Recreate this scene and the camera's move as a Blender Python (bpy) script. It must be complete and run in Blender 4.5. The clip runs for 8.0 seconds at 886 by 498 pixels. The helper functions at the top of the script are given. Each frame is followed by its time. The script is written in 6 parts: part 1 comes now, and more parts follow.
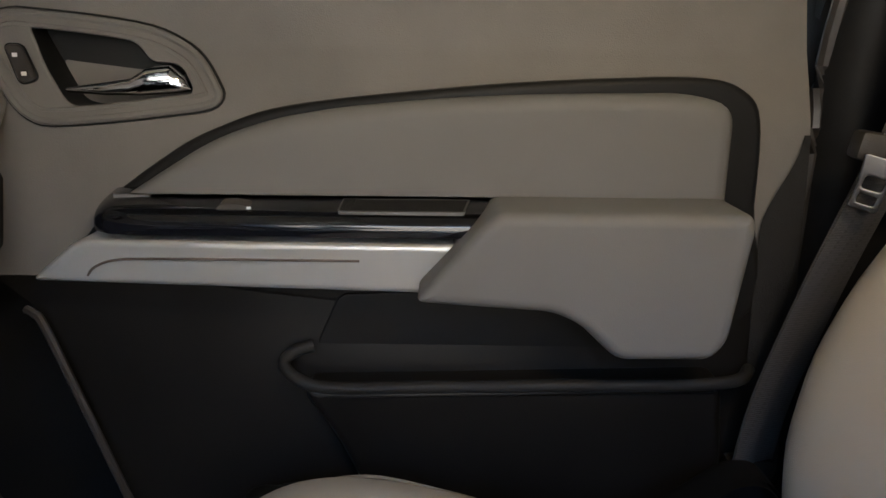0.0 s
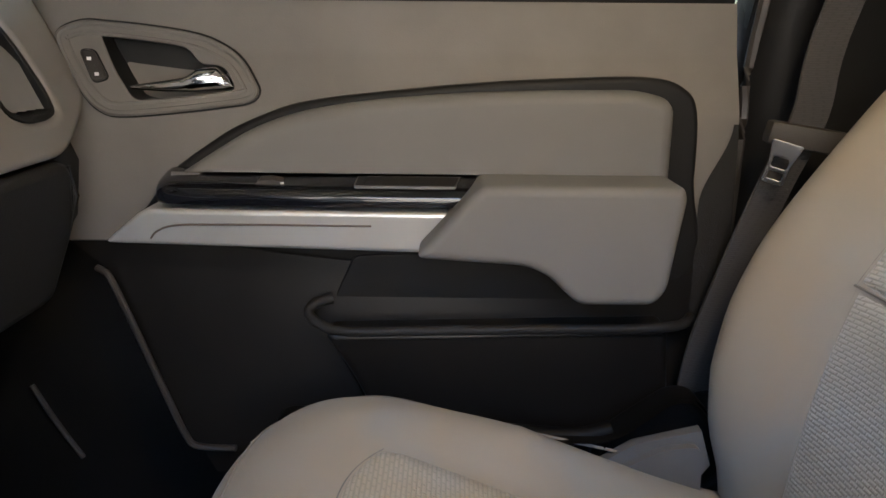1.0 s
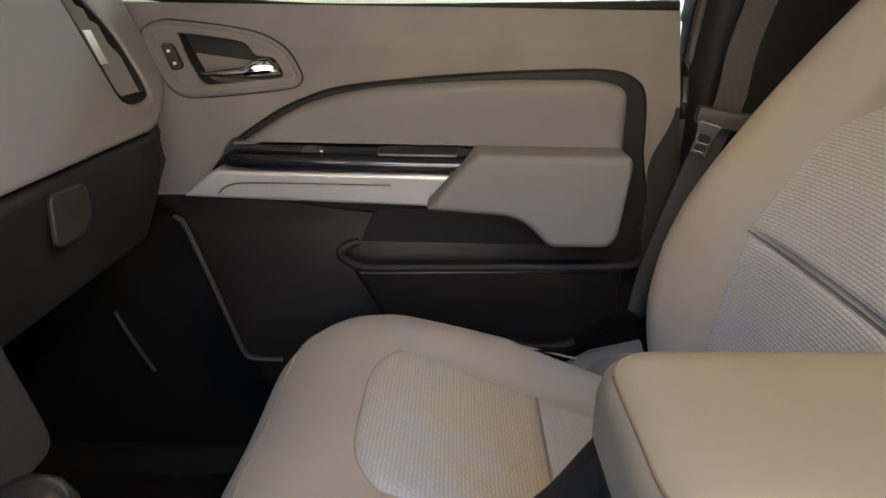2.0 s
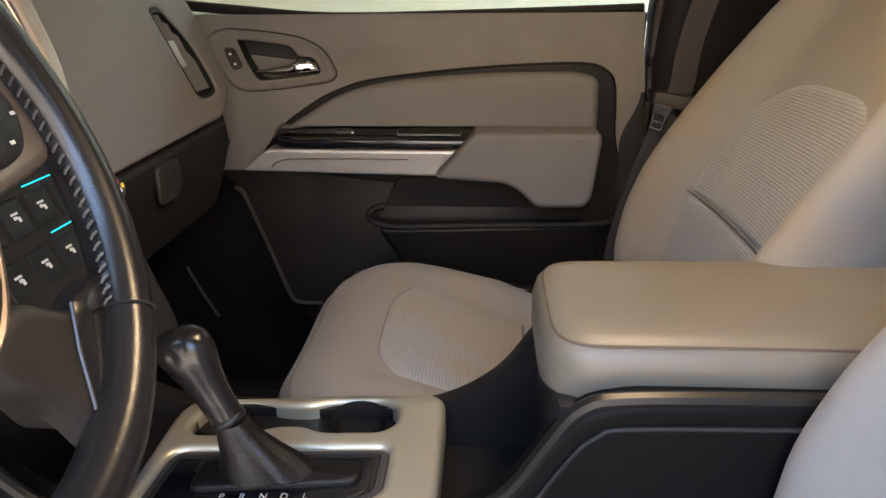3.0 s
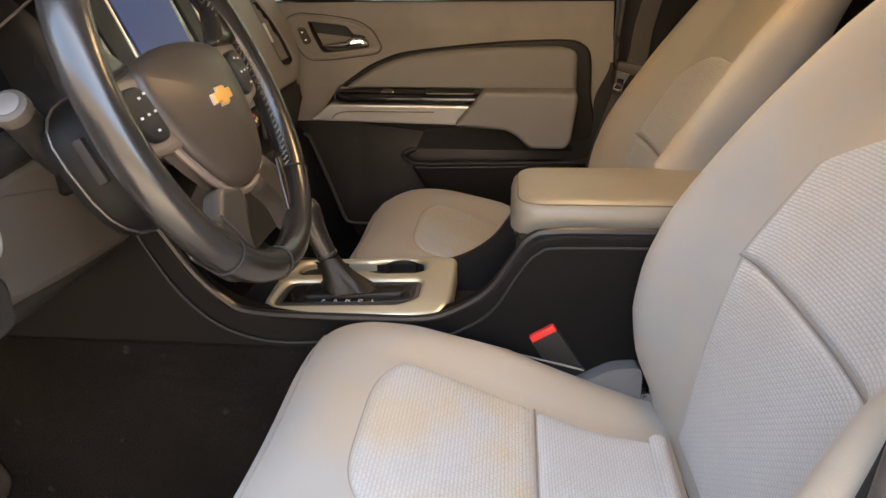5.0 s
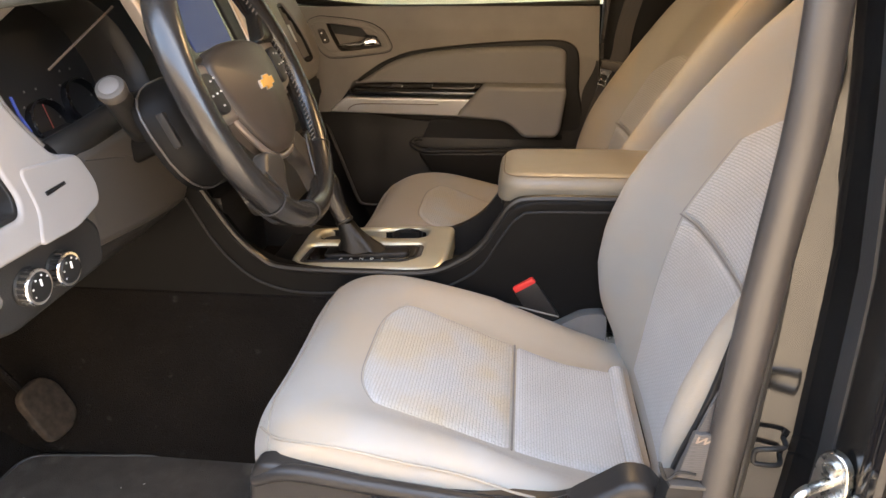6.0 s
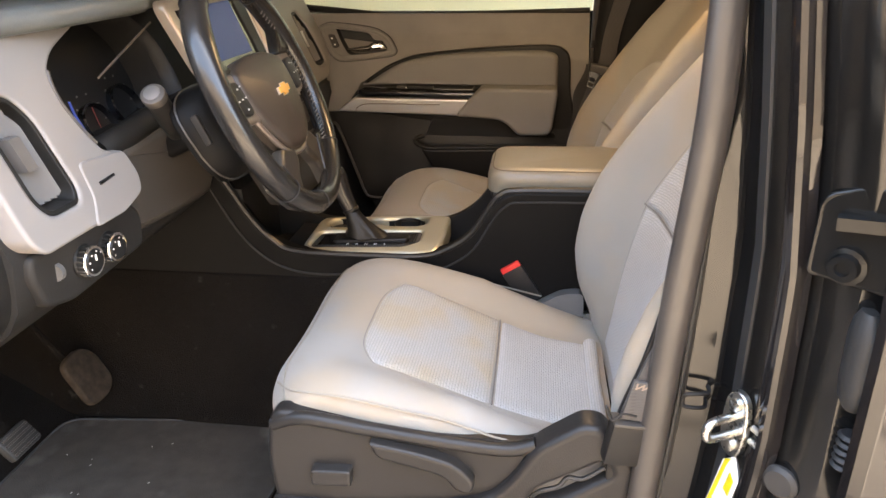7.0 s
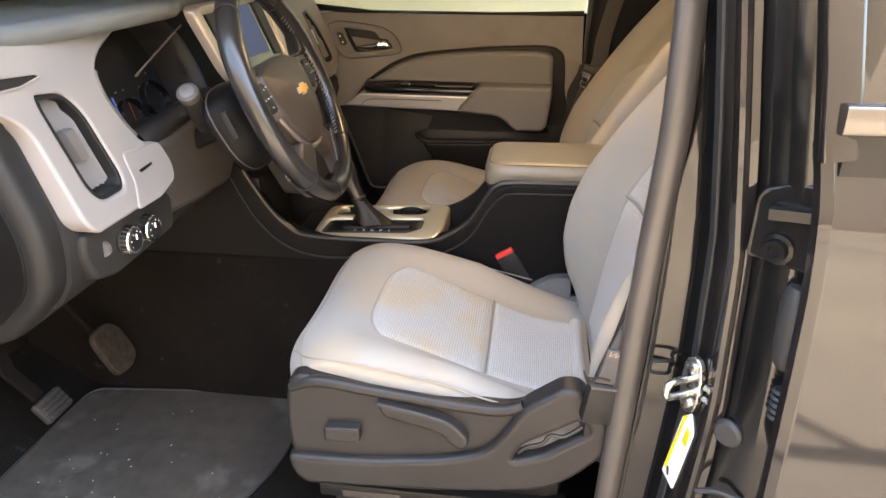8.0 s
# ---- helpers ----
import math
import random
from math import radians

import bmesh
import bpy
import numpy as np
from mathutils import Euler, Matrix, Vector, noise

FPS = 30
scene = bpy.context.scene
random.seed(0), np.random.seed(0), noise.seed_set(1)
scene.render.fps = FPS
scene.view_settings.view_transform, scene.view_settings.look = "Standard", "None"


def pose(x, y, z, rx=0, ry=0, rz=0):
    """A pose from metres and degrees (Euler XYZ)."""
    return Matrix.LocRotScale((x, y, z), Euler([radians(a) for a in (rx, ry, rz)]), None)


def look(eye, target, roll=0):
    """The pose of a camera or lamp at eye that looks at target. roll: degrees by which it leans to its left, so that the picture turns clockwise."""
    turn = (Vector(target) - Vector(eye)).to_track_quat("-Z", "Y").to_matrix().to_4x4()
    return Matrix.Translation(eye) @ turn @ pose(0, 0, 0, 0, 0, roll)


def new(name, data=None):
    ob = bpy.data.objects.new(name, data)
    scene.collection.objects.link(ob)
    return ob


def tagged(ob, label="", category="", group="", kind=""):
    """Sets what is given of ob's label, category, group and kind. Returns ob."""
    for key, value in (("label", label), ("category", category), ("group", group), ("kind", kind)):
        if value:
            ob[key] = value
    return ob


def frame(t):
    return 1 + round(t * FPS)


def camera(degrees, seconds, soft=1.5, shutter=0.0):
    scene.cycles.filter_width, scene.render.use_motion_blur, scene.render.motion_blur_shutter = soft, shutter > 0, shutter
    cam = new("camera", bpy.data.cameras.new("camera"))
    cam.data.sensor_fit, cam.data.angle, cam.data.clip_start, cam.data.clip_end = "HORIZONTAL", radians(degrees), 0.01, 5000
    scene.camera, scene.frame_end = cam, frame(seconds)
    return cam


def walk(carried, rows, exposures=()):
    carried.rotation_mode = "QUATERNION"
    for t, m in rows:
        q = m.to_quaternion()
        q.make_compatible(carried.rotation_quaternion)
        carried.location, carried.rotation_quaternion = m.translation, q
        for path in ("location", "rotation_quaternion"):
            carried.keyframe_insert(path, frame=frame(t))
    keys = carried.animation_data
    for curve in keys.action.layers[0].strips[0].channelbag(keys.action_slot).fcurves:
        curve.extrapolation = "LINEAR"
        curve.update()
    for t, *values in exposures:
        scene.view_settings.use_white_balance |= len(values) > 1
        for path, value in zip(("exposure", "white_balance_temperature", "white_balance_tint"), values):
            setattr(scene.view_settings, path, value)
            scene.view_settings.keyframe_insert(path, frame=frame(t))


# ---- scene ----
cam = camera(66.9, 8.0)
PATH = [
    (0, (0.017, -0.011, 1.397), (-0.004, 1.908, 0.834), 0.5),
    (0.5, (0.018, -0.082, 1.405), (0.001, 1.832, 0.826), 0.5),
    (1, (0.024, -0.166, 1.413), (0.003, 1.746, 0.825), 0.5),
    (1.5, (0.019, -0.276, 1.423), (0.013, 1.624, 0.798), 0.8),
    (2.8, (0.061, -0.593, 1.521), (-0.037, 1.261, 0.779), 0.1),
    (3, (0.075, -0.644, 1.511), (-0.043, 1.214, 0.781), -0.5),
    (3.5, (0.104, -0.775, 1.534), (-0.045, 1.067, 0.769), -0.9),
    (4, (0.116, -0.89, 1.552), (-0.047, 0.943, 0.769), -0.9),
    (4.5, (0.123, -0.999, 1.565), (-0.049, 0.828, 0.771), -0.7),
    (5, (0.12, -1.098, 1.569), (-0.063, 0.726, 0.769), -0.6),
    (5.2, (0.117, -1.131, 1.576), (-0.061, 0.694, 0.776), -0.3),
    (6.3, (0.185, -1.369, 1.601), (-0.047, 0.451, 0.805), -0.8),
    (6.5, (0.193, -1.397, 1.613), (-0.046, 0.42, 0.811), -0.9),
    (7, (0.215, -1.456, 1.632), (-0.032, 0.358, 0.825), -0.7),
    (7.5, (0.221, -1.517, 1.646), (-0.024, 0.291, 0.827), -0.3),
    (8, (0.226, -1.579, 1.674), (-0.012, 0.225, 0.844), 0.2),
]
walk(cam, [(t, look(eye, target, roll)) for t, eye, target, roll in PATH],
     [(0.0, 5.12, 5300, -3), (1.0, 5.4, 5350, -1), (1.7, 5.45, 5500, 1), (3.0, 5.1, 5950, 3), (4.5, 5.1, 7200, 4), (6.5, 5.1, 7350, 5), (8.0, 5.1, 7200, 4)])


# ---- world and light ----
world = bpy.data.worlds.new("sky")
scene.world = world
world.use_nodes = True
wn = world.node_tree.nodes
sky = wn.new("ShaderNodeTexSky")
sky.sky_type = "NISHITA"
sky.sun_disc = False
sky.sun_elevation, sky.sun_rotation = radians(63.5), radians(36)
sky.dust_density, sky.air_density, sky.ozone_density = 5.0, 0.8, 0.4
world.node_tree.links.new(sky.outputs[0], wn["Background"].inputs[0])
wn["Background"].inputs[1].default_value = 0.14
sun = new("sun", bpy.data.lights.new("sun", "SUN"))
sun.data.energy, sun.data.angle, sun.data.color = 1.3, radians(22), (1.0, 0.92, 0.80)
sun.matrix_world = look((2.4, 3.3, 8.2), (0, 0, 0))
scene.view_settings.exposure = 3.85
scene.view_settings.use_white_balance = True
scene.view_settings.white_balance_temperature, scene.view_settings.white_balance_tint = 6600, 4
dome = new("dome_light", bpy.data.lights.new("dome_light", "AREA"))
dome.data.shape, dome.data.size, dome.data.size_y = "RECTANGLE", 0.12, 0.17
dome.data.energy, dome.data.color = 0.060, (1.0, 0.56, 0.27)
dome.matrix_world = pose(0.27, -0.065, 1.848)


# ---- materials ----
def material(name, color, rough=0.5, metal=0.0, coat=0.0, vary=0.12, grain=900.0, bump=0.08, depth=0.0006, blotch=9.0,
             sheen=0.0, ribs=None, glow=0.0, stain=None, spec=0.5):
    """A surface with blotches, fine grain relief and, if given, woven ribs (axis, spacing)."""
    m = bpy.data.materials.new(name)
    m.use_nodes = True
    nt = m.node_tree
    n, l = nt.nodes, nt.links
    p = n["Principled BSDF"]
    tc = n.new("ShaderNodeTexCoord")
    big = n.new("ShaderNodeTexNoise")
    big.inputs["Scale"].default_value, big.inputs["Detail"].default_value = blotch, 5
    l.new(tc.outputs["Object"], big.inputs["Vector"])
    ramp = n.new("ShaderNodeMapRange")
    ramp.inputs["From Min"].default_value, ramp.inputs["From Max"].default_value = 0.3, 0.7
    l.new(big.outputs["Fac"], ramp.inputs["Value"])
    mix = n.new("ShaderNodeMix")
    mix.data_type = "RGBA"
    mix.inputs["A"].default_value = (*[c * (1 - vary) for c in color], 1)
    mix.inputs["B"].default_value = (*[min(1, c * (1 + vary)) for c in color], 1)
    l.new(ramp.outputs[0], mix.inputs["Factor"])
    out = mix.outputs["Result"]
    if stain:
        sp = n.new("ShaderNodeTexNoise")
        sp.inputs["Scale"].default_value, sp.inputs["Detail"].default_value = stain[1], 3
        l.new(tc.outputs["Object"], sp.inputs["Vector"])
        sr = n.new("ShaderNodeMapRange")
        sr.inputs["From Min"].default_value, sr.inputs["From Max"].default_value = stain[2], stain[2] + 0.12
        sr.inputs["To Max"].default_value = stain[3]
        l.new(sp.outputs["Fac"], sr.inputs["Value"])
        m2 = n.new("ShaderNodeMix")
        m2.data_type = "RGBA"
        m2.inputs["B"].default_value = (*stain[0], 1)
        l.new(out, m2.inputs["A"])
        l.new(sr.outputs[0], m2.inputs["Factor"])
        out = m2.outputs["Result"]
    fine = n.new("ShaderNodeTexNoise")
    fine.inputs["Scale"].default_value, fine.inputs["Detail"].default_value = grain, 2
    l.new(tc.outputs["Object"], fine.inputs["Vector"])
    height = fine.outputs["Fac"]
    if ribs:
        # woven cloth: rows of short raised threads, each row shifted by half a thread
        sep, com = n.new("ShaderNodeSeparateXYZ"), n.new("ShaderNodeCombineXYZ")
        l.new(tc.outputs["Object"], sep.inputs[0])
        l.new(sep.outputs["Y"], com.inputs["X"])
        l.new(sep.outputs[ribs[0]], com.inputs["Y"])
        weave = n.new("ShaderNodeTexBrick")
        weave.inputs["Scale"].default_value = 1.0
        weave.inputs["Row Height"].default_value, weave.inputs["Brick Width"].default_value = ribs[1], ribs[1] * 2.4
        weave.inputs["Mortar Size"].default_value, weave.inputs["Mortar Smooth"].default_value = ribs[1] * 0.34, 1.0
        weave.inputs["Color1"].default_value = (1, 1, 1, 1)
        weave.inputs["Color2"].default_value = (0.96, 0.96, 0.96, 1)
        weave.inputs["Mortar"].default_value = (0.80, 0.80, 0.80, 1)
        l.new(com.outputs[0], weave.inputs["Vector"])
        add = n.new("ShaderNodeMath")
        add.operation = "MULTIPLY_ADD"
        add.inputs[1].default_value = -1.4
        l.new(weave.outputs["Fac"], add.inputs[0])
        l.new(fine.outputs["Fac"], add.inputs[2])
        height = add.outputs[0]
        m3 = n.new("ShaderNodeMix")
        m3.data_type, m3.blend_type = "RGBA", "MULTIPLY"
        m3.inputs["Factor"].default_value = 1
        l.new(out, m3.inputs["A"])
        l.new(weave.outputs["Color"], m3.inputs["B"])
        out = m3.outputs["Result"]
    l.new(out, p.inputs["Base Color"])
    rr = n.new("ShaderNodeMapRange")
    rr.inputs["To Min"].default_value, rr.inputs["To Max"].default_value = max(0.02, rough * 0.82), min(1, rough * 1.18)
    l.new(big.outputs["Fac"], rr.inputs["Value"])
    l.new(rr.outputs[0], p.inputs["Roughness"])
    p.inputs["Metallic"].default_value = metal
    p.inputs["Specular IOR Level"].default_value = spec
    p.inputs["Coat Weight"].default_value = coat
    p.inputs["Coat Roughness"].default_value = 0.04
    if sheen:
        p.inputs["Sheen Weight"].default_value = sheen
    if bump:
        b = n.new("ShaderNodeBump")
        b.inputs["Strength"].default_value, b.inputs["Distance"].default_value = bump, depth
        l.new(height, b.inputs["Height"])
        l.new(b.outputs[0], p.inputs["Normal"])
    if glow:
        p.inputs["Emission Color"].default_value = (*color, 1)
        p.inputs["Emission Strength"].default_value = glow
    return m


M_TAUPE = material("taupe moulded plastic", (0.150, 0.139, 0.126), 0.55, grain=700, bump=0.35, depth=0.0008)
M_DARK = material("charcoal moulded plastic", (0.020, 0.019, 0.018), 0.55, grain=600, bump=0.4, depth=0.0009, spec=0.18)
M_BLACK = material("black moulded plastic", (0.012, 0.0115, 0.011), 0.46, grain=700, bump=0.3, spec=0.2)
M_GREY = material("grey soft trim", (0.145, 0.139, 0.131), 0.62, grain=800, bump=0.3, vary=0.05)
M_PALE = material("pale grey dash plastic", (0.190, 0.173, 0.160), 0.5, grain=800, bump=0.25, vary=0.04)
M_GLOSS = material("gloss black plastic", (0.006, 0.006, 0.007), 0.09, coat=0.6, bump=0.0, vary=0.2)
M_SILVER = material("satin silver paint", (0.62, 0.61, 0.585), 0.34, metal=0.55, vary=0.05, bump=0.05)
M_NICKEL = material("satin champagne paint", (0.54, 0.50, 0.375), 0.36, metal=0.66, vary=0.05, bump=0.05)
M_CHROME = material("chrome", (0.86, 0.86, 0.87), 0.07, metal=1.0, vary=0.03, bump=0.0)
M_ZINC = material("zinc plated steel", (0.50, 0.50, 0.48), 0.28, metal=1.0, vary=0.15, blotch=90, bump=0.12)
M_CLOTH = material("light grey seat cloth", (0.228, 0.214, 0.193), 0.9, grain=1500, bump=0.55, depth=0.0009, vary=0.05, sheen=0.1,
                   stain=((0.28, 0.215, 0.14), 3.4, 0.44, 0.55))
M_RIB = material("ribbed grey seat cloth", (0.325, 0.317, 0.300), 0.92, grain=1400, bump=0.45, depth=0.0012, vary=0.05, sheen=0.1,
                 ribs=("X", 0.0046), stain=((0.34, 0.268, 0.165), 4.5, 0.46, 0.65))
M_RIBX = material("cross-ribbed grey seat cloth", (0.325, 0.318, 0.305), 0.92, grain=1400, bump=0.45, depth=0.0012, vary=0.05, sheen=0.1,
                  ribs=("X", 0.0042), stain=((0.36, 0.33, 0.29), 16.0, 0.66, 0.2))
M_RIBZ = material("ribbed grey backrest cloth", (0.325, 0.318, 0.305), 0.92, grain=1400, bump=0.45, depth=0.0012, vary=0.05, sheen=0.1,
                  ribs=("Z", 0.0042), stain=((0.40, 0.36, 0.30), 9.0, 0.66, 0.3))
M_CHAR = material("charcoal brown plastic", (0.050, 0.045, 0.040), 0.55, grain=600, bump=0.4, depth=0.0009, spec=0.3)
# dash top: base colour raised in place of the windshield's sky sheen
M_TOP = material("charcoal dash skin paled for sky sheen", (0.095, 0.10, 0.096), 0.36, grain=500, bump=0.5, depth=0.0009, spec=0.5)
M_VENT = material("grey vent plastic", (0.085, 0.078, 0.073), 0.5, bump=0.15)
M_SATIN = material("dark satin metal-look plastic", (0.18, 0.145, 0.118), 0.32, metal=0.5, vary=0.08, bump=0.1)
M_SPOKE = material("dark olive satin plastic", (0.034, 0.028, 0.022), 0.36, metal=0.1, vary=0.1, bump=0.05)
M_BRONZE = material("satin bronze paint", (0.34, 0.285, 0.235), 0.30, metal=0.45, vary=0.05, bump=0.04)
M_WELT = material("greyish seam thread", (0.21, 0.185, 0.15), 0.9, bump=0.0)
M_PAD = material("brown charcoal horn pad", (0.034, 0.026, 0.020), 0.42, grain=600, bump=0.3, depth=0.0008, spec=0.4)
M_SEAM = material("seam shadow thread", (0.13, 0.12, 0.11), 0.9, bump=0.0)
M_VINYL = material("taupe vinyl", (0.155, 0.132, 0.096), 0.42, grain=900, bump=0.25, vary=0.06)
M_LEATHER = material("black leather", (0.0135, 0.0122, 0.0112), 0.25, grain=500, bump=0.2, depth=0.0006, vary=0.2, spec=0.5)
M_MAT = material("dusty grey carpet mat", (0.042, 0.037, 0.032), 1.0, grain=420, bump=1.0, depth=0.003, vary=0.18, blotch=24, spec=0.1,
                 stain=((0.11, 0.10, 0.09), 9.0, 0.58, 0.5))
M_CARPET = material("charcoal carpet", (0.007, 0.0058, 0.0048), 1.0, grain=350, bump=1.0, depth=0.004, vary=0.25, spec=0.08,
                    stain=((0.05, 0.047, 0.043), 30.0, 0.66, 0.5))
M_RUBBER = material("black rubber", (0.018, 0.018, 0.018), 0.6, grain=400, bump=0.3)
M_SEAL = material("grey weatherstrip rubber", (0.040, 0.035, 0.031), 0.36, grain=300, bump=0.2)
M_RED = material("red plastic", (0.62, 0.03, 0.025), 0.35, bump=0.0)
M_WEB = material("grey seat belt webbing", (0.055, 0.051, 0.048), 0.75, grain=900, bump=0.4, ribs=("Z", 0.0025))
M_PAINT = material("gloss black car paint", (0.010, 0.009, 0.009), 0.06, bump=0.0, vary=0.15)
M_JAMB = material("black paint dulled for dark reflections", (0.006, 0.006, 0.006), 0.22, bump=0.06, vary=0.2, spec=0.25)
M_RECESS = material("semi-gloss black recess paint", (0.006, 0.006, 0.006), 0.12, bump=0.05, vary=0.2, spec=0.5)
M_BOOT = material("creased black boot leather", (0.007, 0.0065, 0.006), 0.42, grain=260, bump=0.5, depth=0.0015, vary=0.3, spec=0.28)
M_BAND = material("black painted door jamb", (0.008, 0.0075, 0.007), 0.09, bump=0.0, vary=0.2, spec=0.5)
M_TRIM = material("grey metal, also sky glare on moulding", (0.12, 0.113, 0.105), 0.2, metal=0.8, bump=0.0, vary=0.05)
M_SHIELD = material("charcoal seat shield plastic", (0.018, 0.0165, 0.0155), 0.33, grain=600, bump=0.4, depth=0.0009, spec=0.24)
M_LOWER = material("smooth charcoal door plastic", (0.0085, 0.0074, 0.0064), 0.33, grain=420, bump=0.12, depth=0.0008, spec=0.30)
M_EDGE = material("worn shiny trim edge", (0.06, 0.053, 0.048), 0.38, bump=0.1, vary=0.35, blotch=40)
M_CONWALL = material("black console side plastic", (0.0042, 0.004, 0.0039), 0.55, grain=600, bump=0.3, spec=0.11)
M_PIPE = material("dark brown lid seam", (0.09, 0.065, 0.04), 0.7, bump=0.0)
M_BRACKET = material("worn grey bracket plastic", (0.10, 0.097, 0.094), 0.4, bump=0.2, vary=0.2)
M_CRUMB = material("pale crumbs", (0.30, 0.28, 0.25), 0.9, bump=0.0, vary=0.3, blotch=60)
M_RAIL = material("satin black rail", (0.012, 0.011, 0.010), 0.36, bump=0.06, spec=0.35)
M_DUST = material("dusty worn pedal rubber", (0.030, 0.023, 0.017), 0.85, bump=0.4, vary=0.35, blotch=60, spec=0.1)
M_SOIL = material("dark gritty joint filler", (0.035, 0.03, 0.026), 0.95, grain=80, bump=0.6, depth=0.004, vary=0.3)
M_WHITE = material("white printed icon", (0.8, 0.8, 0.78), 0.5, bump=0.0, vary=0.02)
M_ICON = material("grey printed icon", (0.46, 0.455, 0.44), 0.5, bump=0.0, vary=0.02)
M_GOLD = material("gold emblem", (0.62, 0.30, 0.05), 0.3, metal=0.5, bump=0.0)
M_YELLOW = material("yellow label print", (0.85, 0.68, 0.02), 0.5, bump=0.0)
M_SCREEN = material("blue lit screen", (0.030, 0.045, 0.13), 0.3, glow=0.022, bump=0.0, vary=0.03, spec=0.1)
M_BLUE = material("blue display light", (0.02, 0.035, 0.18), 0.3, glow=0.01, bump=0.0)
M_NEEDLE = material("dark red needle", (0.12, 0.014, 0.014), 0.5, bump=0.0)
M_CYAN = material("cyan indicator light", (0.05, 0.62, 0.75), 0.3, glow=0.05, bump=0.0)
M_HEAD = material("beige headliner", (0.34, 0.305, 0.255), 0.95, grain=700, bump=0.4)
M_CONCRETE = material("stained concrete", (0.205, 0.172, 0.138), 0.8, grain=60, bump=0.5, depth=0.006, vary=0.16, blotch=1.3,
                      stain=((0.11, 0.09, 0.07), 2.6, 0.60, 0.6))
M_PLANK = material("brown ceiling boards", (0.12, 0.088, 0.062), 0.8, grain=30, bump=0.4, depth=0.004, vary=0.2, blotch=1.5)
M_TAN = material("tan rendered wall", (0.23, 0.185, 0.14), 0.9, grain=30, bump=0.4, depth=0.005, vary=0.18, blotch=0.7,
                 stain=((0.22, 0.16, 0.11), 1.2, 0.58, 0.6))
M_WALL = material("cream painted wall", (0.52, 0.525, 0.42), 0.85, grain=40, bump=0.3, depth=0.004, vary=0.07, blotch=0.8)
M_GLASS = bpy.data.materials.new("clear window glass")
M_GLASS.use_nodes = True
gn, gl = M_GLASS.node_tree.nodes, M_GLASS.node_tree.links
gn.remove(gn["Principled BSDF"])
g_mix, g_clear, g_gloss, g_fres = (gn.new("ShaderNode" + k) for k in ("MixShader", "BsdfTransparent", "BsdfGlossy", "Fresnel"))
g_clear.inputs["Color"].default_value = (0.90, 0.93, 0.88, 1)
g_gloss.inputs["Roughness"].default_value = 0.02
gl.new(g_fres.outputs[0], g_mix.inputs[0])
gl.new(g_clear.outputs[0], g_mix.inputs[1])
gl.new(g_gloss.outputs[0], g_mix.inputs[2])
gl.new(g_mix.outputs[0], gn["Material Output"].inputs["Surface"])


# ---- building tools ----
def curve(pts, n=6, closed=False):
    """Catmull-Rom curve through the points, n steps a span."""
    pts = [Vector(p) for p in pts]
    out, k = [], len(pts)
    for i in range(k if closed else k - 1):
        a, b, c, d = ((pts[(i + j) % k] if closed else pts[min(max(i + j, 0), k - 1)]) for j in (-1, 0, 1, 2))
        for s in range(n):
            t = s / n
            out.append(0.5 * (2 * b + (c - a) * t + (2 * a - 5 * b + 4 * c - d) * t * t + (3 * b - a - 3 * c + d) * t ** 3))
    if not closed:
        out.append(pts[-1])
    return out


def rounded(pts, r, n=5):
    """A polygon with its corners rounded off; r is one radius or one for each corner."""
    pts = [Vector(p) for p in pts]
    rs = r if isinstance(r, (list, tuple)) else [r] * len(pts)
    out = []
    for i, p in enumerate(pts):
        a, b = pts[i - 1] - p, pts[(i + 1) % len(pts)] - p
        d = min(rs[i], 0.45 * a.length, 0.45 * b.length)
        s, e = p + a.normalized() * d, p + b.normalized() * d
        for j in range(n + 1):
            t = j / n
            out.append((1 - t) ** 2 * s + 2 * t * (1 - t) * p + t * t * e)
    return out


def interp(table, x):
    xs, ys = zip(*table)
    return float(np.interp(x, xs, ys))


def inset(loop, d):
    """The 2D loop moved inwards by d."""
    k = len(loop)
    area = sum(loop[i - 1].x * loop[i].y - loop[i].x * loop[i - 1].y for i in range(k))
    sgn = 1 if area > 0 else -1
    out = []
    for i in range(k):
        t = (loop[(i + 1) % k] - loop[i - 1])
        t = t.normalized() if t.length > 1e-9 else Vector((1, 0))
        out.append(loop[i] + Vector((-t.y, t.x)) * d * sgn)
    if d * d < 1e-9 or k < 4:
        return out
    # points that folded over at a sharp corner are drawn together again
    q = np.array([(p.x, p.y) for p in loop])
    e = np.roll(q, -1, axis=0) - q
    ee = np.maximum((e * e).sum(1), 1e-12)
    good = []
    for p in out:
        v = np.array((p.x, p.y)) - q
        t = np.clip((v * e).sum(1) / ee, 0, 1)
        w = v - t[:, None] * e
        good.append((w * w).sum(1).min() > (abs(d) * 0.9) ** 2)
    if all(good) or sum(good) < 3:
        return out
    i0 = good.index(True)
    i = i0
    while i < i0 + k:
        if good[(i + 1) % k]:
            i += 1
            continue
        j = i + 1
        while not good[j % k]:
            j += 1
        a, b = out[i % k], out[j % k]
        u, v = loop[(i + 1) % k] - loop[i % k], loop[j % k] - loop[(j - 1) % k]
        c = u.x * v.y - u.y * v.x
        if abs(c) > 0.05 * u.length * v.length:
            x = a + u * (((b.x - a.x) * v.y - (b.y - a.y) * v.x) / c)
            if min((x - loop[m % k]).length for m in range(i + 1, j)) < 6 * abs(d):
                for m in range(i + 1, j):
                    out[m % k] = x + (b - a) * 1e-5 * (m - i)
        i = j
    return out


